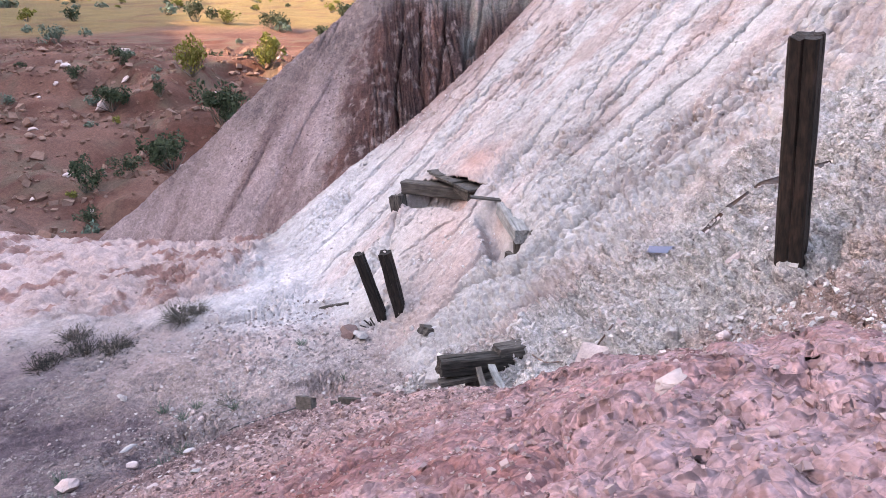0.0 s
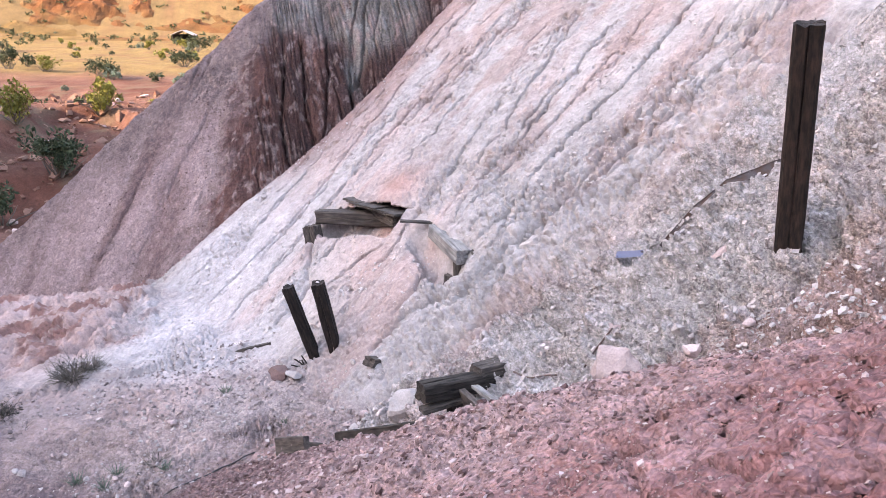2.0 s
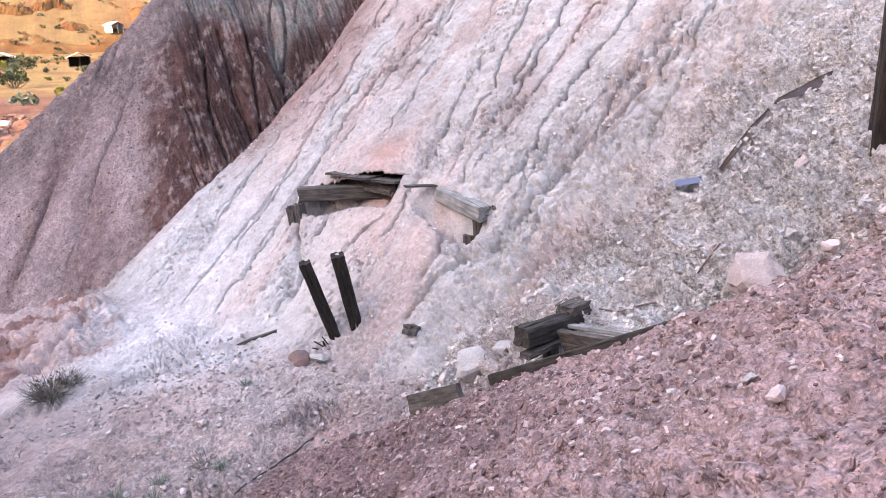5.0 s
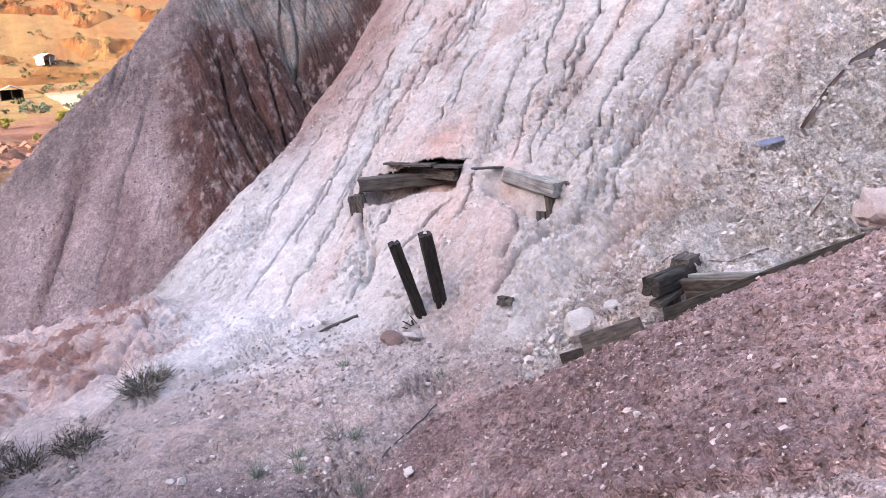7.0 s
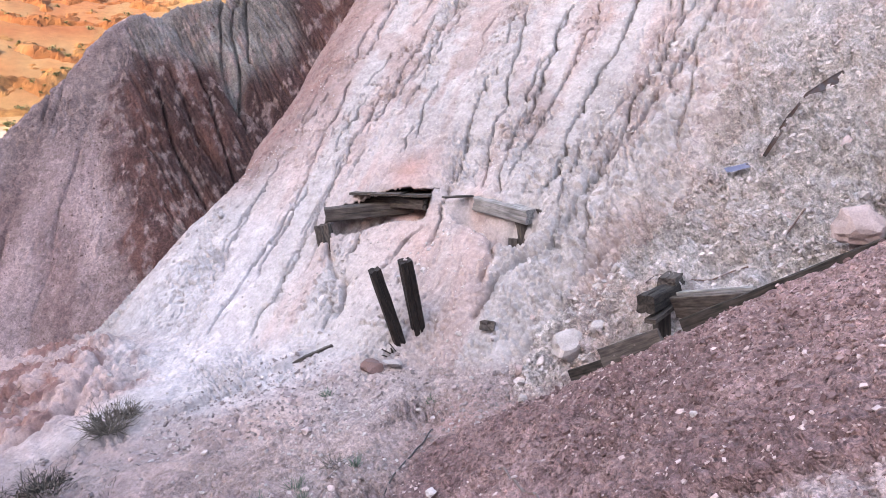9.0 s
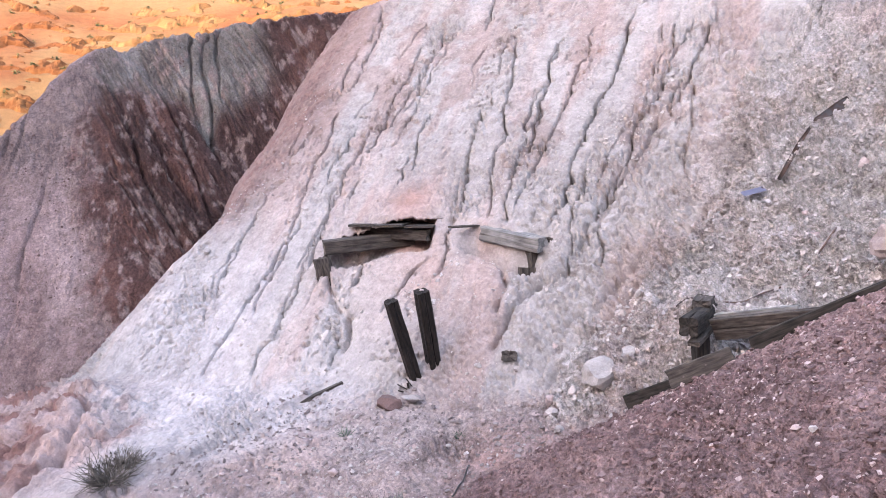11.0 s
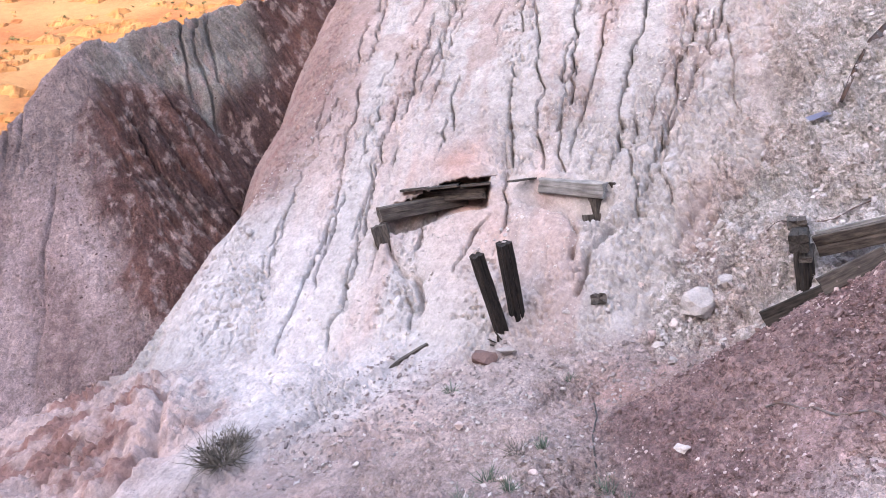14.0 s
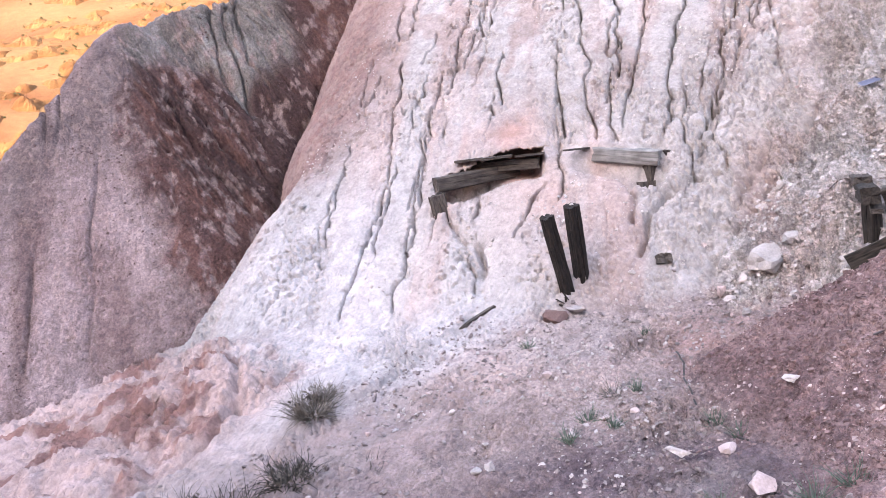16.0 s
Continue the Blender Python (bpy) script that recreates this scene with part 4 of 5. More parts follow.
timber("thin_plank", (0.33, 9.24, -1.062), (0.80, 9.17, -1.088), 0.09, 0.022, WOOD_GREY, "thin loose plank lying on the clay bank", "board", wear=0.003)
timber("lintel_beam", (0.73, 9.10, -1.165), (0.890, 8.34, -1.280), 0.17, 0.175, WOOD_DUSTY, "dusty grey lintel beam with a frayed end", "beam", wear=0.012)
timber("cross_beam", (0.99, 8.33, -1.285), (1.42, 8.22, -1.26), 0.15, 0.16, WOOD_GREY, "short grey beam end butting the lintel", "beam", wear=0.012)
timber("prop_block", (0.93, 8.50, -1.56), (0.92, 8.495, -1.355), 0.19, 0.19, WOOD_GREY, "short grey prop block under the lintel", "block", up=(0.4, 1, 0))
timber("stub_post", (0.83, 8.52, -2.0), (0.85, 8.53, -1.54), 0.21, 0.20, WOOD_GREY, "split grey post stub under the lintel", "post", up=(0.6, 0.8, 0), wear=0.02)

# wreck of timbers behind the spoil heap
timber("fallen_beam", (-0.03, 5.945, -1.655), (0.78, 6.22, -1.705), 0.15, 0.15, WOOD_DARK, "dark square beam lying on rubble", "beam", wear=0.01)
timber("beam_block", (0.47, 6.13, -1.595), (0.74, 6.24, -1.60), 0.16, 0.085, WOOD_GREY, "grey block of timber resting on the fallen beam", "block", wear=0.012)
timber("under_board", (-0.03, 5.90, -1.79), (0.42, 6.03, -1.765), 0.10, 0.04, WOOD_GREY, "grey board under the fallen beam", "board", wear=0.004)
timber("prop_post", (0.30, 6.02, -2.45), (0.27, 6.02, -1.76), 0.12, 0.12, WOOD_DARK, "dark short prop under the fallen beam", "post", up=(0.5, 0.9, 0), wear=0.01)
timber("side_board", (0.33, 5.93, -1.745), (0.36, 5.0, -1.52), 0.19, 0.05, WOOD_GREY, "wide dusty board on edge behind the heap", "board", up=(1, 0.1, 0.25), wear=0.004)
timber("thin_board", (0.42, 5.96, -1.65), (0.46, 5.28, -1.49), 0.06, 0.03, WOOD_DUSTY, "narrow pale board above the wide one", "board", wear=0.004)
timber("edge_plank", (-0.945, 5.89, -2.03), (-0.82, 5.42, -1.79), 0.12, 0.045, WOOD_DARK, "grey plank on edge holding back gravel", "board", up=(0.95, 0.2, 0.0), wear=0.004, group="planks along the heap")
held = timber("edge_plank", (-1.14, 5.41, -1.70), (-0.95, 5.06, -1.51), 0.12, 0.045, WOOD_GREY, "short grey plank propped on the heap's edge", "board", up=(0.95, 0.2, 0.0), wear=0.004, group="planks along the heap")
timber("edge_plank", (-0.74, 5.04, -1.49), (-0.30, 3.80, -0.765), 0.12, 0.05, WOOD_DARK, "long dark plank along the crest of the heap", "board", up=(0.95, 0.25, 0.0), wear=0.004, group="planks along the heap")
timber("wood_stake", (-1.235, 9.288, -2.545), (-1.68, 9.47, -2.70), 0.06, 0.05, WOOD_GREY, "thin weathered stake lying on the clay", "stick", wear=0.004)
for i, (dx, dy, dz) in enumerate(((-0.10, 0.02, 0.16), (-0.15, 0.05, 0.11), (-0.04, -0.03, 0.12), (-0.13, -0.05, 0.07))):
    foot = Vector((-0.80 - 0.03 * i, 8.60 + 0.015 * i, -2.60))
    timber("wood_splinter", foot, foot + Vector((dx, dy, dz)) * 1.0, 0.022, 0.009, WOOD_DARK, "broken dark splinter standing at the post's foot", "stick", wear=0.003, group="splinters")
timber("half_buried_block", (-0.04, 7.95, -2.29), (-0.23, 7.80, -2.20), 0.15, 0.10, WOOD_GREY, "grey timber stub half buried in rubble", "block", wear=0.012)
for k, along_plank in enumerate((0.10, 0.26)):
    head = bmesh.new()
    bmesh.ops.create_cone(head, segments=10, radius1=0.008, radius2=0.006, depth=0.05, cap_ends=True)
    part("nail", bm_mesh("nail", head), RUST, held, "dark rusty nail head", Matrix.Translation((0.012 - 0.02 * k, 0.0, along_plank)) @ pose(0, 0, 0, 90, 0, 0))
nail = bmesh.new()
bmesh.ops.create_cone(nail, segments=8, radius1=0.003, radius2=0.002, depth=0.05, cap_ends=True)
part("nail", bm_mesh("nail", nail), RUST, tall, "rusty bent nail", Matrix.Translation((0.03, 0.05, 1.945)) @ pose(0, 0, 0, 12, 0, 0))


# ---- strips, cables and sheet metal ----
def tube_mesh(name, pts, r, sides=6):
    """A round strand through pts, smoothed."""
    pts = [Vector(p) for p in pts]
    dense = []
    for i in range(len(pts) - 1):
        p0, p1, p2, p3 = pts[max(0, i - 1)], pts[i], pts[i + 1], pts[min(len(pts) - 1, i + 2)]
        for k in range(6):
            t = k / 6
            dense.append(0.5 * ((2 * p1) + (p2 - p0) * t + (2 * p0 - 5 * p1 + 4 * p2 - p3) * t * t + (3 * p1 - p0 - 3 * p2 + p3) * t ** 3))
    dense.append(pts[-1])
    bm = bmesh.new()
    rings = []
    for i, p in enumerate(dense):
        z = (dense[min(i + 1, len(dense) - 1)] - dense[max(0, i - 1)]).normalized()
        x = z.orthogonal().normalized()
        y = z.cross(x)
        rings.append([bm.verts.new(p + r * (math.cos(a) * x + math.sin(a) * y)) for a in (2 * math.pi * k / sides for k in range(sides))])
    for a, b in zip(rings, rings[1:]):
        for k in range(sides):
            bm.faces.new((a[k], a[(k + 1) % sides], b[(k + 1) % sides], b[k]))
    bm.faces.new(rings[0][::-1])
    bm.faces.new(rings[-1])
    return bm_mesh(name, bm, True)


def on_ground(x, y, up=0.0):
    return Vector((x, y, float(height(x, y)[0]) + up))


def ground_strand(name, xy, r, mat, label, category, lift=0.0):
    dense = []
    for (x0, y0), (x1, y1) in zip(xy, xy[1:]):
        for k in range(3):
            dense.append((x0 + (x1 - x0) * k / 3, y0 + (y1 - y0) * k / 3))
    dense.append(xy[-1])
    return thing(name, tube_mesh(name, [on_ground(x, y, r * 0.6 + lift) for x, y in dense], r), mat, label, category)


ground_strand("cable", [(-1.40, 7.15), (-1.62, 6.98), (-1.87, 6.86), (-2.2, 6.62), (-2.46, 6.38), (-2.72, 6.02)], 0.008, CABLE, "old dark cable curving half buried in gravel", "cable")
ground_strand("wire_rod", [(-1.95, 5.62), (-2.08, 5.36), (-2.2, 5.11), (-2.28, 4.85), (-2.42, 4.62), (-2.65, 4.50)], 0.008, RUST, "thin rusty rod lying across red gravel", "rod")
ground_strand("wire_rod", [(0.56, 6.50), (0.80, 6.10), (1.05, 5.70), (1.28, 5.35)], 0.008, RUST, "thin rusty rod lying on rubble slope", "rod", 0.012)


def ribbon_mesh(name, pts, normals, widths, curl, thick=0.004):
    """A bent strip of sheet metal through pts."""
    bm = bmesh.new()
    rows = []
    n = len(pts)
    for i in range(n):
        p, nn = Vector(pts[i]), Vector(normals[i]).normalized()
        z = (Vector(pts[min(i + 1, n - 1)]) - Vector(pts[max(0, i - 1)])).normalized()
        side = z.cross(nn).normalized()
        row = []
        for k in range(7):
            f = k / 6 - 0.5
            row.append(bm.verts.new(p + side * (f * widths[i]) + nn * (curl * (4 * f * f - 0.4) + 0.006 * noise.noise((i * 0.7, k * 0.9, 3.1)))))
        rows.append(row)
    for a, b in zip(rows, rows[1:]):
        for k in range(6):
            bm.faces.new((a[k], a[k + 1], b[k + 1], b[k]))
    bmesh.ops.solidify(bm, geom=bm.faces[:], thickness=thick)
    return bm_mesh(name, bm, True)


def over_ground(x, y, up, reach=0.07):
    """A point that lies on the lumps round x, y."""
    around = [(x + reach * math.cos(a), y + reach * math.sin(a)) for a in range(7)] + [(x, y)]
    z = height([p[0] for p in around], [p[1] for p in around])
    lift = [zi - 0.78 * (px - x) for zi, (px, py) in zip(z, around)]
    return Vector((x, y, float(np.mean(sorted(lift)[-3:])) + up))


slope_n = (-0.60, 0.06, 0.79)
def strip_points(xy, lift):
    out = []
    for (x0, y0, l0), (x1, y1, l1) in zip(zip(*zip(*xy), lift), list(zip(*zip(*xy), lift))[1:]):
        for k in range(5):
            f = k / 5
            out.append(over_ground(x0, y0, l0).lerp(over_ground(x1, y1, l1), f))
    out.append(over_ground(*xy[-1], lift[-1]))
    return out


sp = strip_points([(1.80, 6.46), (1.98, 6.32)], [0.03, 0.03])
thing("sheet_metal_strip", ribbon_mesh("sheet_metal_strip", sp, [slope_n] * len(sp), [0.10] * len(sp), 0.012), SHEET, "blue-grey bent sheet metal strip lying on rubble", "sheet metal")
sp = strip_points([(2.10, 6.24), (2.34, 6.14), (2.55, 6.08), (2.78, 6.02), (3.02, 5.94)], [0.03, 0.03, 0.03, 0.03, 0.0])
thing("rusty_strip", ribbon_mesh("rusty_strip", sp, [(-0.75, -0.45, 0.5)] * len(sp), [0.035 + 0.075 * step(8, 18, np.float64(i)) + 0.012 * math.sin(i * 0.5) for i in range(len(sp))], 0.01), RUST, "long rusty iron strip half buried in the slope", "sheet metal")


# ---- stones ----
def rock_mesh(name, seed, flat=0.6, cuts=15):
    """An angular stone about a metre across: a ball cut by planes, then chipped."""
    rng = random.Random(seed)
    bm = bmesh.new()
    bmesh.ops.create_icosphere(bm, subdivisions=2 if seed > 14 else 3, radius=0.5)
    for _ in range(cuts):
        nn = Vector((rng.gauss(0, 1), rng.gauss(0, 1), rng.gauss(0, 0.8))).normalized()
        d = rng.uniform(0.20, 0.40)
        for v in bm.verts:
            over = v.co.dot(nn) - d
            if over > 0:
                v.co -= nn * over * 0.95
    for v in bm.verts:
        v.co += v.co.normalized() * (0.07 * noise.noise(v.co * 5 + Vector((seed, 0, 0))) + 0.02 * noise.noise(v.co * 13 + Vector((0, seed, 0))))
        v.co.z *= flat
    me = bm_mesh(name, bm, False)
    return me


ROCKS = [rock_mesh("rock", 11 + i, (0.75, 0.45, 0.6, 0.35, 0.7, 0.5)[i % 6]) for i in range(8)]


ROCKS.append(rock_mesh("rock", 13, 0.85, 6))


def slope_turn(x, y, spin, tilt=0.0):
    """Height of the ground, and the turn that lays a thing on it."""
    d = 0.06
    z = height([x, x + d, x - d, x, x], [y, y, y, y + d, y - d])
    n = Vector((-(z[1] - z[2]) / (2 * d), -(z[3] - z[4]) / (2 * d), 1)).normalized()
    n = (n + Vector((0, 0, 0.4))).normalized()
    return float(np.median(z)), n.to_track_quat("Z", "Y").to_matrix().to_4x4() @ pose(0, 0, 0, tilt, 0, spin)


def place_rock(name, x, y, size, shape, mat, label, group, spin=0, sink=0.15, wide=(1, 1, 1), tilt=0.0):
    me = ROCKS[shape]
    key = "rock_%d_%s" % (shape, mat.name)
    copy = bpy.data.meshes.get(key)
    if copy is None:
        copy = me.copy()
        copy.name = key
        copy.materials.append(mat)
    ob = new(name, copy)
    z, turned = slope_turn(x, y, spin, tilt)
    ob.matrix_world = Matrix.Translation((x, y, z)) @ turned @ Matrix.Translation((0, 0, size * wide[2] * (0.3 - sink))) @ Matrix.Diagonal((size * wide[0], size * wide[1], size * wide[2], 1))
    return tagged(ob, label, "rock", group)


thing("pebble", rock_mesh("pebble", 17, 0.6), STONE_PALE, "pale pebble lying on the thicker post's top", "rock", m=Matrix.Translation(Vector(pr_t) + Vector((0.0, 0.0, 0.012))) @ Matrix.Diagonal((0.06, 0.05, 0.05, 1)))
place_rock("boulder", 0.02, 6.86, 0.40, 8, STONE_GREY, "rounded pale boulder resting at the foot of the rubble", "boulders", 20, 0.05)
place_rock("boulder", 0.22, 6.70, 0.20, 8, STONE_GREY, "small pale boulder beside the larger one", "boulders", 60, 0.05)
place_rock("boulder", 1.20, 4.88, 0.52, 2, STONE_SLAB, "broad pinkish slab of rock on the rubble slope", "boulders", 15, -0.20, (1.1, 0.85, 0.95), 18)
place_rock("boulder", 1.46, 4.60, 0.16, 4, STONE_PINK, "knobbly pink boulder beside the broad slab", "boulders", 40, -0.05)
place_rock("boulder", 0.72, 7.14, 0.22, 5, STONE_PALE, "flat pale rock on the rubble slope", "boulders", 80)
place_rock("boulder", -1.16, 8.56, 0.34, 4, STONE_MAROON, "rust-red crumbling rock by the leaning posts", "boulders", 10, 0.2)
place_rock("boulder", -1.02, 8.42, 0.30, 3, STONE_GREY, "flat grey rock by the leaning posts", "boulders", 140, 0.1, tilt=25)
place_rock("boulder", -2.25, 5.88, 0.17, 3, STONE_PALE, "white flat stone on red gravel", "boulders", 35, 0.0, (1.2, 0.7, 1))
place_rock("boulder", -3.28, 5.72, 0.28, 1, STONE_PINK, "pinkish flat rock on the bench", "boulders", 70)
place_rock("boulder", -3.02, 6.34, 0.26, 3, STONE_PALE, "long narrow pale stone on dark gravel", "boulders", 62, 0.0, (1.3, 0.35, 0.8))
place_rock("boulder", -2.86, 6.08, 0.17, 5, STONE_PINK, "pink angular stone on the bench", "boulders", 12)
place_rock("boulder", -3.55, 7.52, 0.12, 0, STONE_PALE, "small white stone on dark gravel", "boulders", 0)
place_rock("boulder", -2.23, 7.93, 0.13, 4, STONE_PINK, "small orange-pink stone on the bench", "boulders", 0)
place_rock("boulder", -1.30, 12.35, 0.14, 2, STONE_GREY, "small grey rock on the white slope", "boulders", 0)
for i, (x, y, s) in enumerate(((-0.33, 7.17, 0.17), (-0.46, 7.05, 0.17), (-0.62, 6.84, 0.14), (-0.52, 7.22, 0.12), (-0.2, 7.02, 0.15), (0.78, 6.95, 0.16), (1.75, 4.45, 0.10),
                               (1.0, 5.75, 0.13), (1.62, 5.05, 0.14), (-1.76, 4.29, 0.075), (-1.78, 4.2, 0.055), (-1.02, 2.85, 0.07), (-1.12, 2.66, 0.08), (-1.0, 3.2, 0.06))):
    place_rock("loose_rock", x, y, s, i % 8, (STONE_PINK, STONE_PALE, STONE_GREY)[i % 3], "angular loose rock lying on the slope", "loose rocks", i * 47)
rng = random.Random(9)
for i in range(150):
    zone = i % 3
    if zone == 0:
        x, y, s = rng.uniform(0.1, 3.0), rng.uniform(4.0, 7.6), rng.uniform(0.03, 0.09)
    elif zone == 1:
        x, y, s = rng.uniform(-4.4, -0.2), rng.uniform(6.8, 9.0), rng.uniform(0.03, 0.09)
    else:
        x, y, s = rng.uniform(-2.8, -0.6), rng.uniform(3.0, 6.0), rng.uniform(0.02, 0.045)
    if math.hypot(x - 2.25, y - 4.85) < 0.5:
        continue
    place_rock("loose_rock", x, y, s, rng.randrange(8), (STONE_GREY, STONE_PALE, STONE_PINK)[rng.randrange(3)] if zone < 2 else (STONE_PINK, STONE_MIXED)[rng.randrange(2)],
               "angular loose rock lying on the slope", "loose rocks", rng.uniform(0, 360), 0.12)


def chips(name, n, box, sizes, weight, mat, label, seed, flat=0.35, least=0.22):
    """Many loose chips, strewn over the soil layers that weight picks."""
    g = np.random.default_rng(seed)
    xs, ys = g.uniform(box[0], box[1], n * 3), g.uniform(box[2], box[3], n * 3)
    z, _, wt = land(xs, ys)
    keep = g.uniform(0, 1, n * 3) < sum(wt[i] * w for i, w in weight.items()) * (0.06 + 1.25 * step(0.3, 0.75, vnoise(xs * 1.7, ys * 1.7, seed)))
    xs, ys, z = xs[keep][:n], ys[keep][:n], z[keep][:n]
    m = len(xs)
    d = 0.05
    zx = (land(xs + d, ys, True, False, False)[0] - land(xs - d, ys, True, False, False)[0]) / (2 * d)
    zy = (land(xs, ys + d, True, False, False)[0] - land(xs, ys - d, True, False, False)[0]) / (2 * d)
    near_by = step(-5.4, -4.6, xs) * step(4.4, 3.8, xs) * step(0.3, 0.7, ys) * step(18.2, 17.4, ys)
    broad = land(xs, ys, True, False, False)[0]
    lift = near_by * (z - broad) / (1 + zx ** 2 + zy ** 2)
    z = near_by * (broad + lift) + (1 - near_by) * z
    xs, ys = xs - zx * lift, ys - zy * lift
    nn = np.stack([-zx, -zy, np.ones(m)], -1) + g.normal(0, 0.45, (m, 3))
    nn /= np.linalg.norm(nn, axis=1)[:, None]
    a = np.cross(nn, g.normal(0, 1, (m, 3)))
    a /= np.linalg.norm(a, axis=1)[:, None]
    b = np.cross(nn, a)
    s = sizes[0] * (sizes[1] / sizes[0]) ** (g.uniform(0, 1, m) ** 3.0) * np.clip((ys - 0.4) / 3.0, least, 1.0)
    corner = np.array([(i, j, k) for i in (-1, 1) for j in (-1, 1) for k in (-1, 1)], float)
    loc = corner[None] * (1 + g.uniform(-0.45, 0.2, (m, 8, 3)))
    loc = loc * np.stack([s, s * g.uniform(0.5, 0.95, m), s * flat * g.uniform(0.6, 1.6, m)], -1)[:, None, :] * 0.5
    co = np.stack([xs, ys, z], -1)[:, None] + loc[..., :1] * a[:, None] + loc[..., 1:2] * b[:, None] + (loc[..., 2:] + (s * flat * 0.25)[:, None, None]) * nn[:, None]
    quad = np.array(((0, 1, 3, 2), (4, 6, 7, 5), (0, 4, 5, 1), (2, 3, 7, 6), (0, 2, 6, 4), (1, 5, 7, 3)))
    f = (quad[None] + 8 * np.arange(m)[:, None, None]).reshape(-1, 4)
    return thing(name, raw_mesh(name, co.reshape(-1, 3), f), mat, label, "gravel", kind="stuff")


chips("rubble_chips", 20000, (-0.4, 3.8, 3.3, 9.2), (0.008, 0.050), {1: 1.0, 0: 0.12}, STONE_RUBBLE, "grey-pink broken shale chips on the rubble slope", 301, 0.34)
chips("heap_gravel", 26000, (-3.2, 0.6, 0.7, 7.2), (0.007, 0.040), {2: 1.0}, STONE_MIXED, "red and pale gravel on the spoil heap", 302)
chips("bench_gravel", 8000, (-6.0, 0.5, 4.8, 9.6), (0.008, 0.055), {3: 1.0}, STONE_BENCH, "dark and pale gravel on the bench", 303)
chips("pale_chips", 2000, (-3.4, 0.6, 6.6, 11.0), (0.008, 0.045), {3: 0.6, 0: 0.35}, STONE_PALE, "pale clay crumbs at the foot of the slope", 304, 0.5)
chips("heap_chips", 9000, (-3.0, 0.6, 1.0, 6.5), (0.007, 0.034), {2: 1.0}, STONE_PINK, "pale stone flakes on the spoil heap", 305, 0.3)
chips("slope_crumbs", 3000, (-2.6, 4.0, 7.5, 13.2), (0.010, 0.035), {0: 1.0}, STONE_PALE, "clay crumbs on the pale slope", 306, 0.6)
chips("dark_crumbs", 1800, (-4.5, 3.0, 12.5, 17.2), (0.010, 0.035), {4: 1.0}, STONE_MAROON, "dark crumbs on the maroon hill", 307, 0.6)
chips("valley_stones", 3500, (-32.0, -3.0, 18.0, 56.0), (0.10, 0.55), {5: 1.0}, STONE_RED, "red and pale sandstone rubble of the wash", 309, 0.5)
chips("near_crumbs", 15000, (-1.1, 0.9, 0.55, 3.0), (0.0022, 0.011), {2: 1.0}, STONE_CRUMB, "pink clay crumbs on the crest of the heap", 308, 0.6, 1.0)
place_rock("boulder", 0.27, 0.94, 0.052, 3, STONE_SLAB, "small flat mauve stone on crumbly clay", "boulders", 30, -0.1, (0.8, 1.2, 1.0), 20)
for i in range(26):
    x, y = rng.uniform(0.9, 2.9), rng.uniform(3.9, 5.6)
    if math.hypot(x - 2.25, y - 4.85) < 0.5:
        continue
    place_rock("shale_plate", x, y, rng.uniform(0.08, 0.19), 3, (STONE_SLAB, STONE_PINK, STONE_RUBBLE)[i % 3], "flat shale plate lying on the rubble slope", "shale plates", rng.uniform(0, 360), 0.05, (1.1, 0.8, 0.6), rng.uniform(-12, 12))


# ---- plants ----
def strands(g, n, base, reach, radius, lift, bend, thick):
    """n bent tapering twigs from base: three-sided, as points and faces."""
    co, fc = [], []
    for _ in range(n):
        a, up = g.uniform(0, 2 * math.pi), g.uniform(*lift)
        ln = reach * g.uniform(0.5, 1.0)
        p = Vector(base) + Vector((math.cos(a), math.sin(a), 0)) * radius * g.uniform(0, 1)
        d = Vector((math.cos(a) * math.cos(up), math.sin(a) * math.cos(up), math.sin(up)))
        k0 = len(co)
        segs = 5
        for s in range(segs + 1):
            f = s / segs
            r = thick * (1 - 0.85 * f)
            x = d.orthogonal().normalized()
            y = d.cross(x)
            for q in range(3):
                co.append(p + r * (math.cos(q * 2.094) * x + math.sin(q * 2.094) * y))
            d = (d + Vector((g.gauss(0, bend), g.gauss(0, bend), g.gauss(0, bend)))).normalized()
            p = p + d * ln / segs
        for s in range(segs):
            for q in range(3):
                i, j = k0 + s * 3 + q, k0 + s * 3 + (q + 1) % 3
                fc.append((i, j, j + 3, i + 3))
    return co, fc


def leaf_cloud(g, n, centres, size):
    """Small folded leaves in clumps."""
    co, fc = [], []
    for _ in range(n):
        c, r = centres[g.randrange(len(centres))]
        v = Vector((g.gauss(0, 1), g.gauss(0, 1), g.gauss(0, 0.8)))
        v = v.normalized() * r * g.uniform(0.45, 1.05)
        p = Vector(c) + v
        n_ = Vector((g.gauss(0, 1), g.gauss(0, 1), g.gauss(0.5, 1))).normalized()
        a = n_.orthogonal().normalized()
        a = (Matrix.Rotation(g.uniform(0, 6.28), 3, n_) @ a)
        b = n_.cross(a)
        s = size * g.uniform(0.6, 1.3)
        k = len(co)
        co += [p - a * s, p + b * s * 0.45 + n_ * s * 0.12, p + a * s, p - b * s * 0.45 + n_ * s * 0.12]
        fc.append((k, k + 1, k + 2, k + 3))
    return co, fc


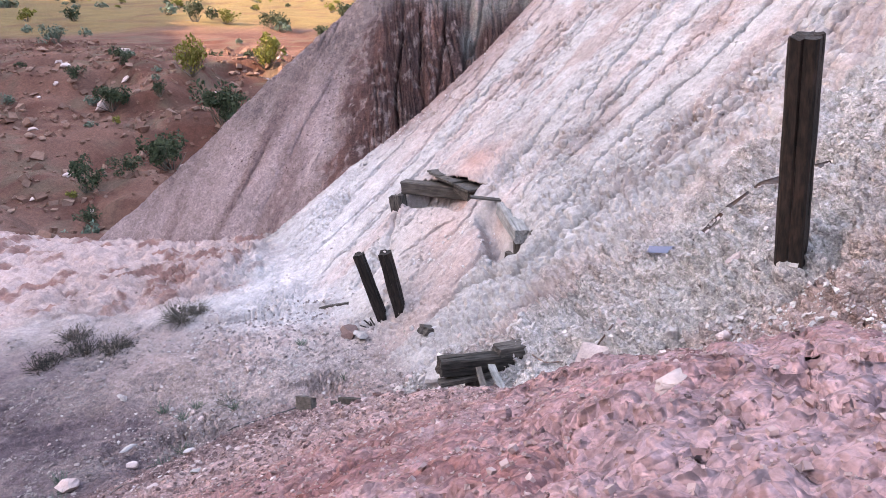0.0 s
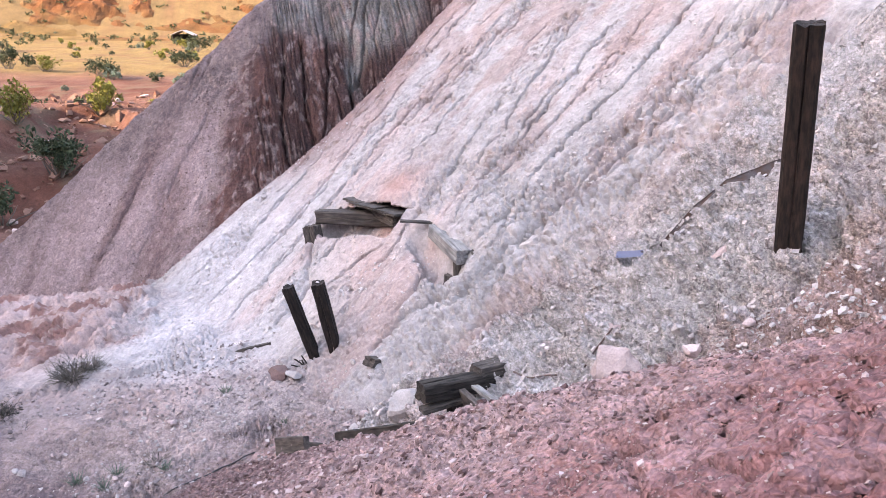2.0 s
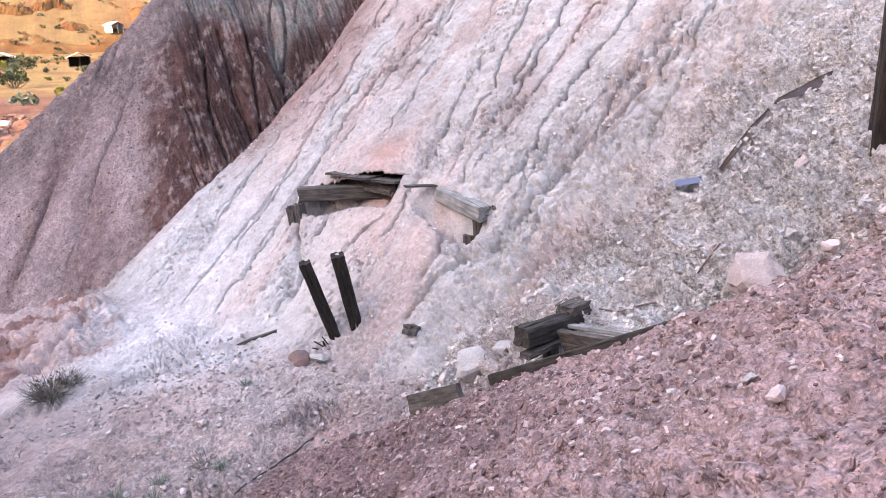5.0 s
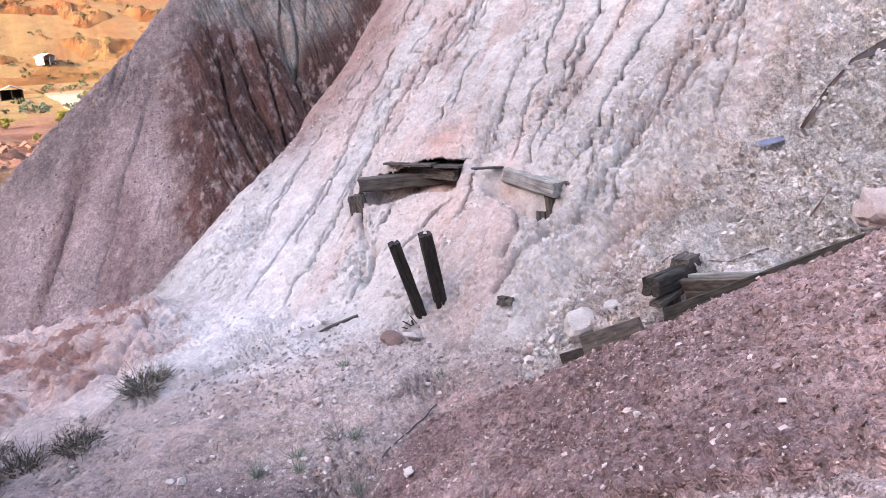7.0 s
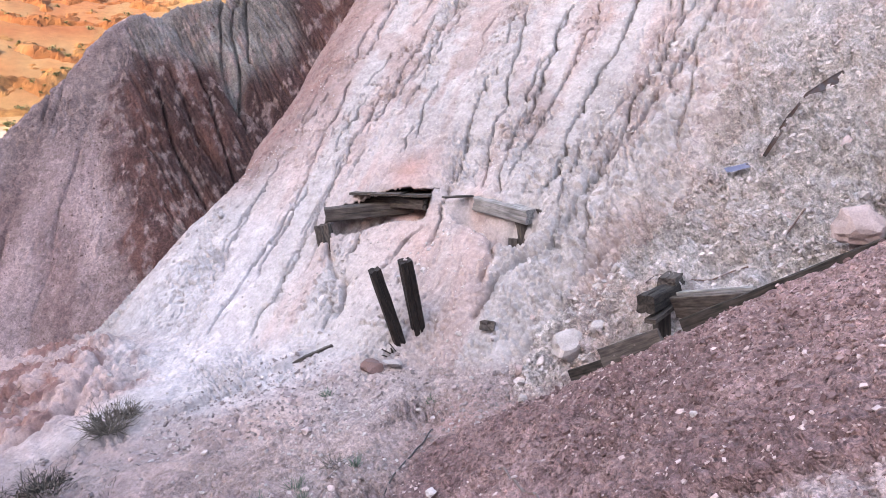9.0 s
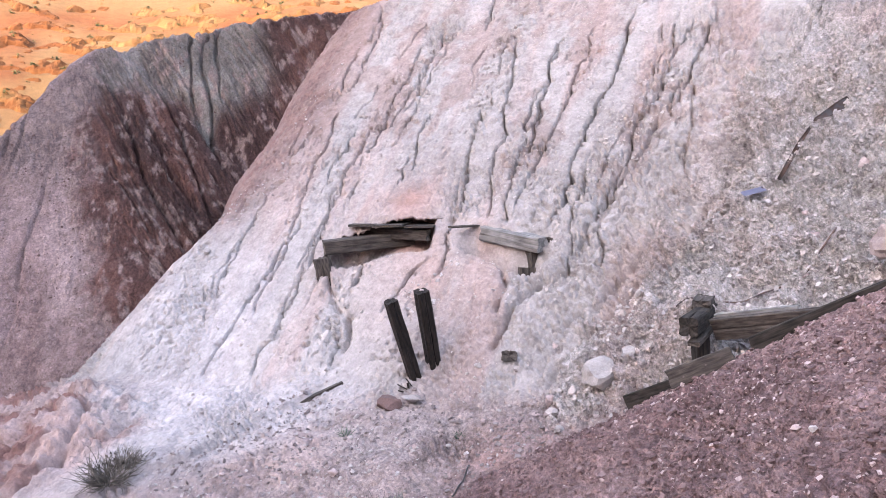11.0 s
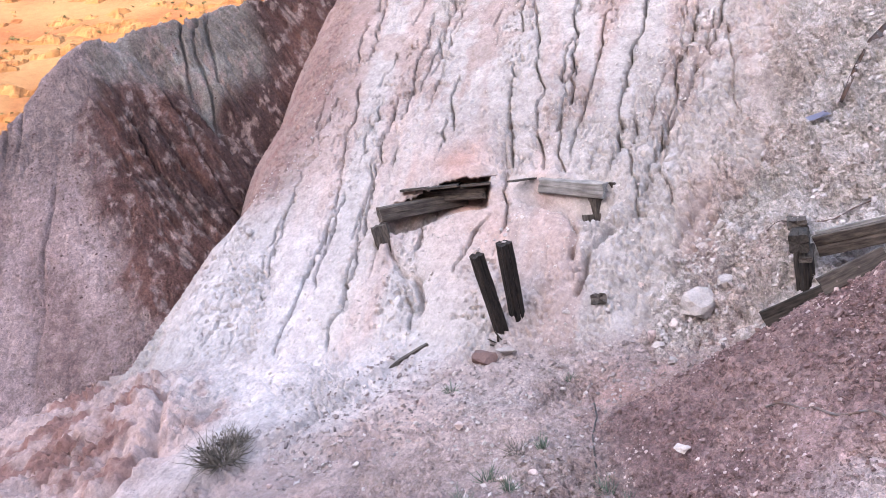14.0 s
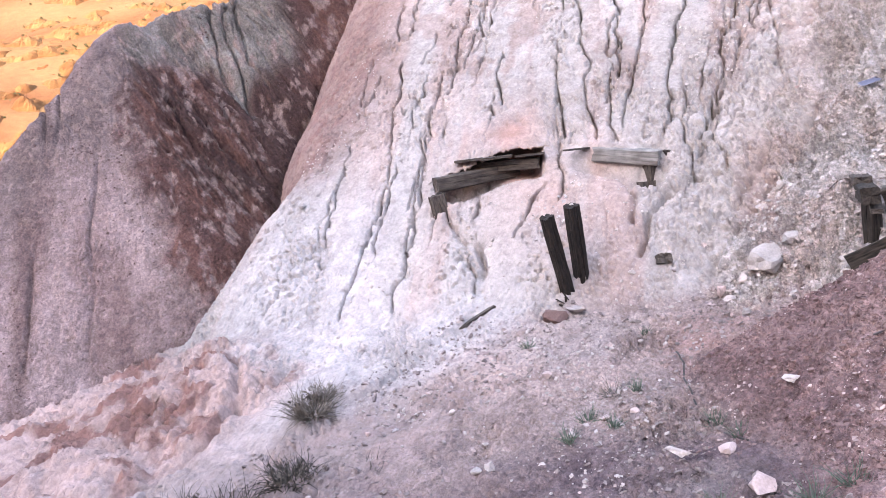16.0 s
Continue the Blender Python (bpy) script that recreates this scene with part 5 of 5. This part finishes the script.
def bush_meshes(name, seed, leaves, size, spread=0.5, tall=0.45, clumps=11, leaf_mat=None):
    """A bush about a metre across: stems and a ragged crown."""
    g = random.Random(seed)
    st = strands(g, 16, (0, 0, -0.05), 0.62, 0.06, (0.5, 1.4), 0.14, 0.016)
    cs = []
    for _ in range(clumps):
        a, rr = g.uniform(0, 6.28), spread * g.uniform(0.1, 0.85)
        cs.append(((math.cos(a) * rr, math.sin(a) * rr, tall * g.uniform(0.35, 1.25)), g.uniform(0.10, 0.20)))
    lf = leaf_cloud(g, leaves, cs, size)
    m1, m2 = raw_mesh(name + "_stems", *st), raw_mesh(name + "_crown", *lf)
    m1.materials.append(TWIG)
    m2.materials.append(leaf_mat)
    return m1, m2


def bush(name, meshes, x, y, size, label, group, spin=0.0, stretch=1.0, z=None):
    root = new(name)
    zz_ = float(height(x, y)[0]) if z is None else z
    root.matrix_world = pose(x, y, zz_, 0, 0, spin) @ Matrix.Diagonal((size, size, size * stretch, 1))
    tagged(root, label, "bush", group)
    for nm, me_ in zip(("stem", "crown"), meshes):
        ob = new(nm, me_)
        ob.parent = root
    return root


OLIVE = [bush_meshes("olive_bush", 400 + i, 700, 0.045, leaf_mat=LEAF_OLIVE) for i in range(3)]
YELLOW = [bush_meshes("yellow_bush", 410 + i, 700, 0.045, leaf_mat=LEAF_YELLOW) for i in range(2)]
GREYG = [bush_meshes("grey_bush", 420 + i, 600, 0.04, 0.5, 0.35, leaf_mat=LEAF_PALE) for i in range(2)]
SMALL = [bush_meshes("small_bush", 430 + i, 160, 0.10, leaf_mat=m) for i, m in enumerate((LEAF_OLIVE, LEAF_YELLOW, LEAF_PALE))]
# east, north, size, kind: 0 olive, 1 yellow, 2 grey
BUSHES = ((-12.1, 24.5, 1.1, 0), (-16.5, 37.3, 1.5, 0), (-17.7, 42.1, 1.2, 0), (-19.5, 40.4, 1.2, 0), (-26.9, 53.7, 2.2, 2), (-13.2, 40.0, 2.4, 1), (-10.0, 34.8, 2.2, 0), (-11.4, 30.8, 2.6, 0), (-13.5, 27.6, 1.6, 0), (-12.5, 28.9, 1.4, 0), (-15.1, 70.8, 2.2, 0), (-24.4, 76.3, 2.6, 0), (-21.3, 75.9, 2.4, 1), (-10.5, 44.7, 2.2, 1), (-13.8, 36.8, 0.9, 0), (-22.0, 38.1, 1.2, 2), (-16.2, 36.8, 2.0, 0), (-10.2, 34.5, 2.6, 0), (-15.8, 72.4, 2.6, 0), (-10.5, 86.9, 3.2, 0), (-10.3, 44.8, 2.2, 1), (-13.6, 133.2, 4.2, 0))
for i, (x, y, s, k) in enumerate(BUSHES):
    kind, label = ((OLIVE, "dark olive desert bush on red soil"), (YELLOW, "yellow-green sunlit desert bush"), (GREYG, "grey-green low sagebrush on red soil"))[k]
    bush("desert_bush", kind[i % len(kind)], x, y, s, label, "bushes of the valley", i * 53, 0.9 + 0.15 * (i % 3))
g = random.Random(77)
for i in range(200):
    far = i % 3
    az = radians(g.uniform(-34, 14))
    rr = (g.uniform(20, 60), g.uniform(60, 140), g.uniform(130, 260))[far]
    if rr > 200:
        az = radians(g.uniform(-20, 40))
    x, y = rr * math.sin(az), rr * math.cos(az)
    if y < 20 or x < -0.62 * y - 6:
        continue
    k = g.randrange(3)
    bush("desert_bush", SMALL[k], x, y, g.uniform(0.4, 1.0) if far == 0 else g.uniform(0.9, 2.2), ("olive desert bush on open ground", "yellow-green desert bush on open ground", "grey-green sagebrush on open ground")[k],
         "bushes of the valley", g.uniform(0, 360), g.uniform(0.7, 1.2))


def far_bushes(n, seed):
    """The scrub of the far slope, as one ragged cover."""
    g_ = random.Random(seed)
    co, fc, spots = [], [], []
    for i in range(n):
        az = radians(g_.uniform(8, 42) if i % 2 else g_.uniform(-24, 9))
        rr = g_.uniform(230, 420) if i % 2 else g_.uniform(200, 330)
        spots.append((rr * math.sin(az), rr * math.cos(az), g_.uniform(0.7, 2.4)))
    ground_z = far_height(np.array([p[0] for p in spots]), np.array([p[1] for p in spots]))[0]
    for (x, y, s), z in zip(spots, ground_z):
        clumps = [((x + g_.uniform(-0.4, 0.4) * s, y + g_.uniform(-0.4, 0.4) * s, z + g_.uniform(0.1, 0.55) * s), 0.28 * s) for _ in range(5)]
        c_, f_ = leaf_cloud(g_, 28, clumps, 0.19 * s)
        k = len(co)
        co += c_
        fc += [tuple(q + k for q in f) for f in f_]
    return thing("far_scrub", raw_mesh("far_scrub", co, fc), LEAF_SCRUB, "scattered olive scrub on the far orange slope", "scrub", kind="stuff")


far_bushes(1100, 79)


def dry_shrub(name, x, y, size, n, seed, label, mat=None, leaves=0):
    g_ = random.Random(seed)
    root = new(name)
    root.matrix_world = pose(x, y, float(height(x, y)[0]) - 0.02, 0, 0, seed * 31) @ Matrix.Diagonal((size, size, size, 1))
    tagged(root, label, "shrub", "dry plants")
    part("twig_tangle", raw_mesh("twig_tangle", *strands(g_, n, (0, 0, 0), 0.62, 0.22, (0.05, 1.25), 0.30, 0.010)), mat or TWIG, root)
    if leaves:
        cs = [((g_.uniform(-0.3, 0.3), g_.uniform(-0.3, 0.3), g_.uniform(0.08, 0.3)), 0.14) for _ in range(8)]
        part("foliage", raw_mesh("foliage", *leaf_cloud(g_, leaves, cs, 0.035)), LEAF_DRY, root)
    return root


dry_shrub("dead_shrub", -3.56, 9.52, 0.62, 170, 3, "grey dead shrub on pale clay", None, 90)
dry_shrub("dead_shrub", -3.35, 9.62, 0.40, 110, 4, "smaller grey dead shrub beside another", None, 40)
dry_shrub("dead_shrub", -4.25, 8.95, 0.55, 150, 5, "dark tangled dead brush on the bench", TWIG_DARK, 260)
dry_shrub("dead_shrub", -4.70, 9.05, 0.60, 150, 6, "dark tangled dead brush on the bench", TWIG_DARK, 260)
dry_shrub("dead_shrub", -5.05, 8.70, 0.60, 150, 7, "dark tangled dead brush on the bench", TWIG_DARK, 260)
dry_shrub("dead_shrub", -5.0, 9.4, 0.55, 130, 8, "dark tangled dead brush on the bench", TWIG_DARK, 200)
dry_shrub("pale_twig", -3.85, 8.45, 0.40, 24, 9, "bleached bare twig lying on gravel")
dry_shrub("pale_twig", -2.30, 7.25, 0.30, 40, 10, "small dry weed on the bench")
for i, (x, y, s) in enumerate(((-2.65, 7.27, 0.20), (-3.0, 7.22, 0.20), (-2.48, 6.35, 0.19), (-2.60, 6.12, 0.18), (-2.72, 7.0, 0.16), (-2.2, 7.1, 0.15), (-1.74, 8.5, 0.16), (-3.28, 5.45, 0.24), (-3.15, 5.3, 0.22), (-3.45, 5.9, 0.18), (-1.1, 7.6, 0.13))):
    g_ = random.Random(500 + i)
    thing("weed", raw_mesh("weed", *strands(g_, 34, (0, 0, 0), 0.85 * s, 0.25 * s, (0.5, 1.5), 0.16, 0.0035)), LEAF_PALE, "small grey-green weed growing in gravel", "weed", "weeds on the bench",
          m=Matrix.Translation(on_ground(x, y, -0.005)))

# ---- sandstone blocks along the wash ----
g = random.Random(88)
for i in range(170):
    az, rr = radians(g.uniform(-34, -8)), g.uniform(19, 56)
    x, y = rr * math.sin(az), rr * math.cos(az)
    place_rock("sandstone_block", x, y, g.uniform(0.2, 0.9) * (1.6 if g.random() < 0.15 else 0.7), g.randrange(8), STONE_RED if i % 4 else STONE_PINK, "red sandstone block lying in the wash", "sandstone blocks", g.uniform(0, 360), 0.1, (1.3, 1, 0.8))


# ---- sheds on the plain ----
def shed(x, y, w, d, h, turn, wall_mat, roof_mat, label):
    root = new("shed")
    root.matrix_world = pose(x, y, float(height(x, y)[0]) - 0.1, 0, 0, turn)
    tagged(root, label, "shed", "sheds on the plain")
    t = 0.15

    def box(nm, x0, x1, y0, y1, z0, z1, mat):
        bm = bmesh.new()
        bmesh.ops.create_cube(bm, size=1.0)
        for v in bm.verts:
            v.co = Vector(((x0 + x1) / 2 + v.co.x * (x1 - x0), (y0 + y1) / 2 + v.co.y * (y1 - y0), (z0 + z1) / 2 + v.co.z * (z1 - z0)))
        bmesh.ops.bevel(bm, geom=bm.edges[:], offset=0.02, segments=1, affect="EDGES")
        return part(nm, bm_mesh(nm, bm), mat, root)

    box("wall", -w / 2, -w / 2 + t, -d / 2, d / 2, 0, h, wall_mat)
    box("wall", w / 2 - t, w / 2, -d / 2, d / 2, 0, h, wall_mat)
    box("wall", -w / 2 + t, w / 2 - t, d / 2 - t, d / 2, 0, h, wall_mat)
    box("door_post", -0.12, 0.12, -d / 2, -d / 2 + t, 0, h, wall_mat)
    bm = bmesh.new()
    e, rise = 0.35, w * 0.22
    pts = [(-w / 2 - e, h - 0.12), (0, h + rise), (w / 2 + e, h - 0.12), (w / 2 + e, h - 0.30), (0, h + rise - 0.18), (-w / 2 - e, h - 0.30)]
    a = [bm.verts.new((px, -d / 2 - e, pz)) for px, pz in pts]
    b = [bm.verts.new((px, d / 2 + e, pz)) for px, pz in pts]
    bm.faces.new((a[0], a[1], a[4], a[5])), bm.faces.new((a[1], a[2], a[3], a[4]))
    bm.faces.new((b[5], b[4], b[1], b[0])), bm.faces.new((b[4], b[3], b[2], b[1]))
    for i in range(6):
        j = (i + 1) % 6
        bm.faces.new((a[j], a[i], b[i], b[j]))
    part("roof", bm_mesh("roof", bm), roof_mat, root)
    return root


shed(-6.9, 201, 4.6, 5.5, 2.3, 4, WOOD_DARK, STONE_PALE, "small open-fronted shed with a pale gabled roof")
shed(-24.0, 214, 5.0, 5.5, 2.4, -6, WOOD_DARK, STONE_PALE, "dark open-fronted shed with a pale gabled roof")
shed(2.6, 247, 3.6, 4.0, 2.4, 30, STONE_PALE, STONE_PALE, "small whitewashed shed on the far plain")
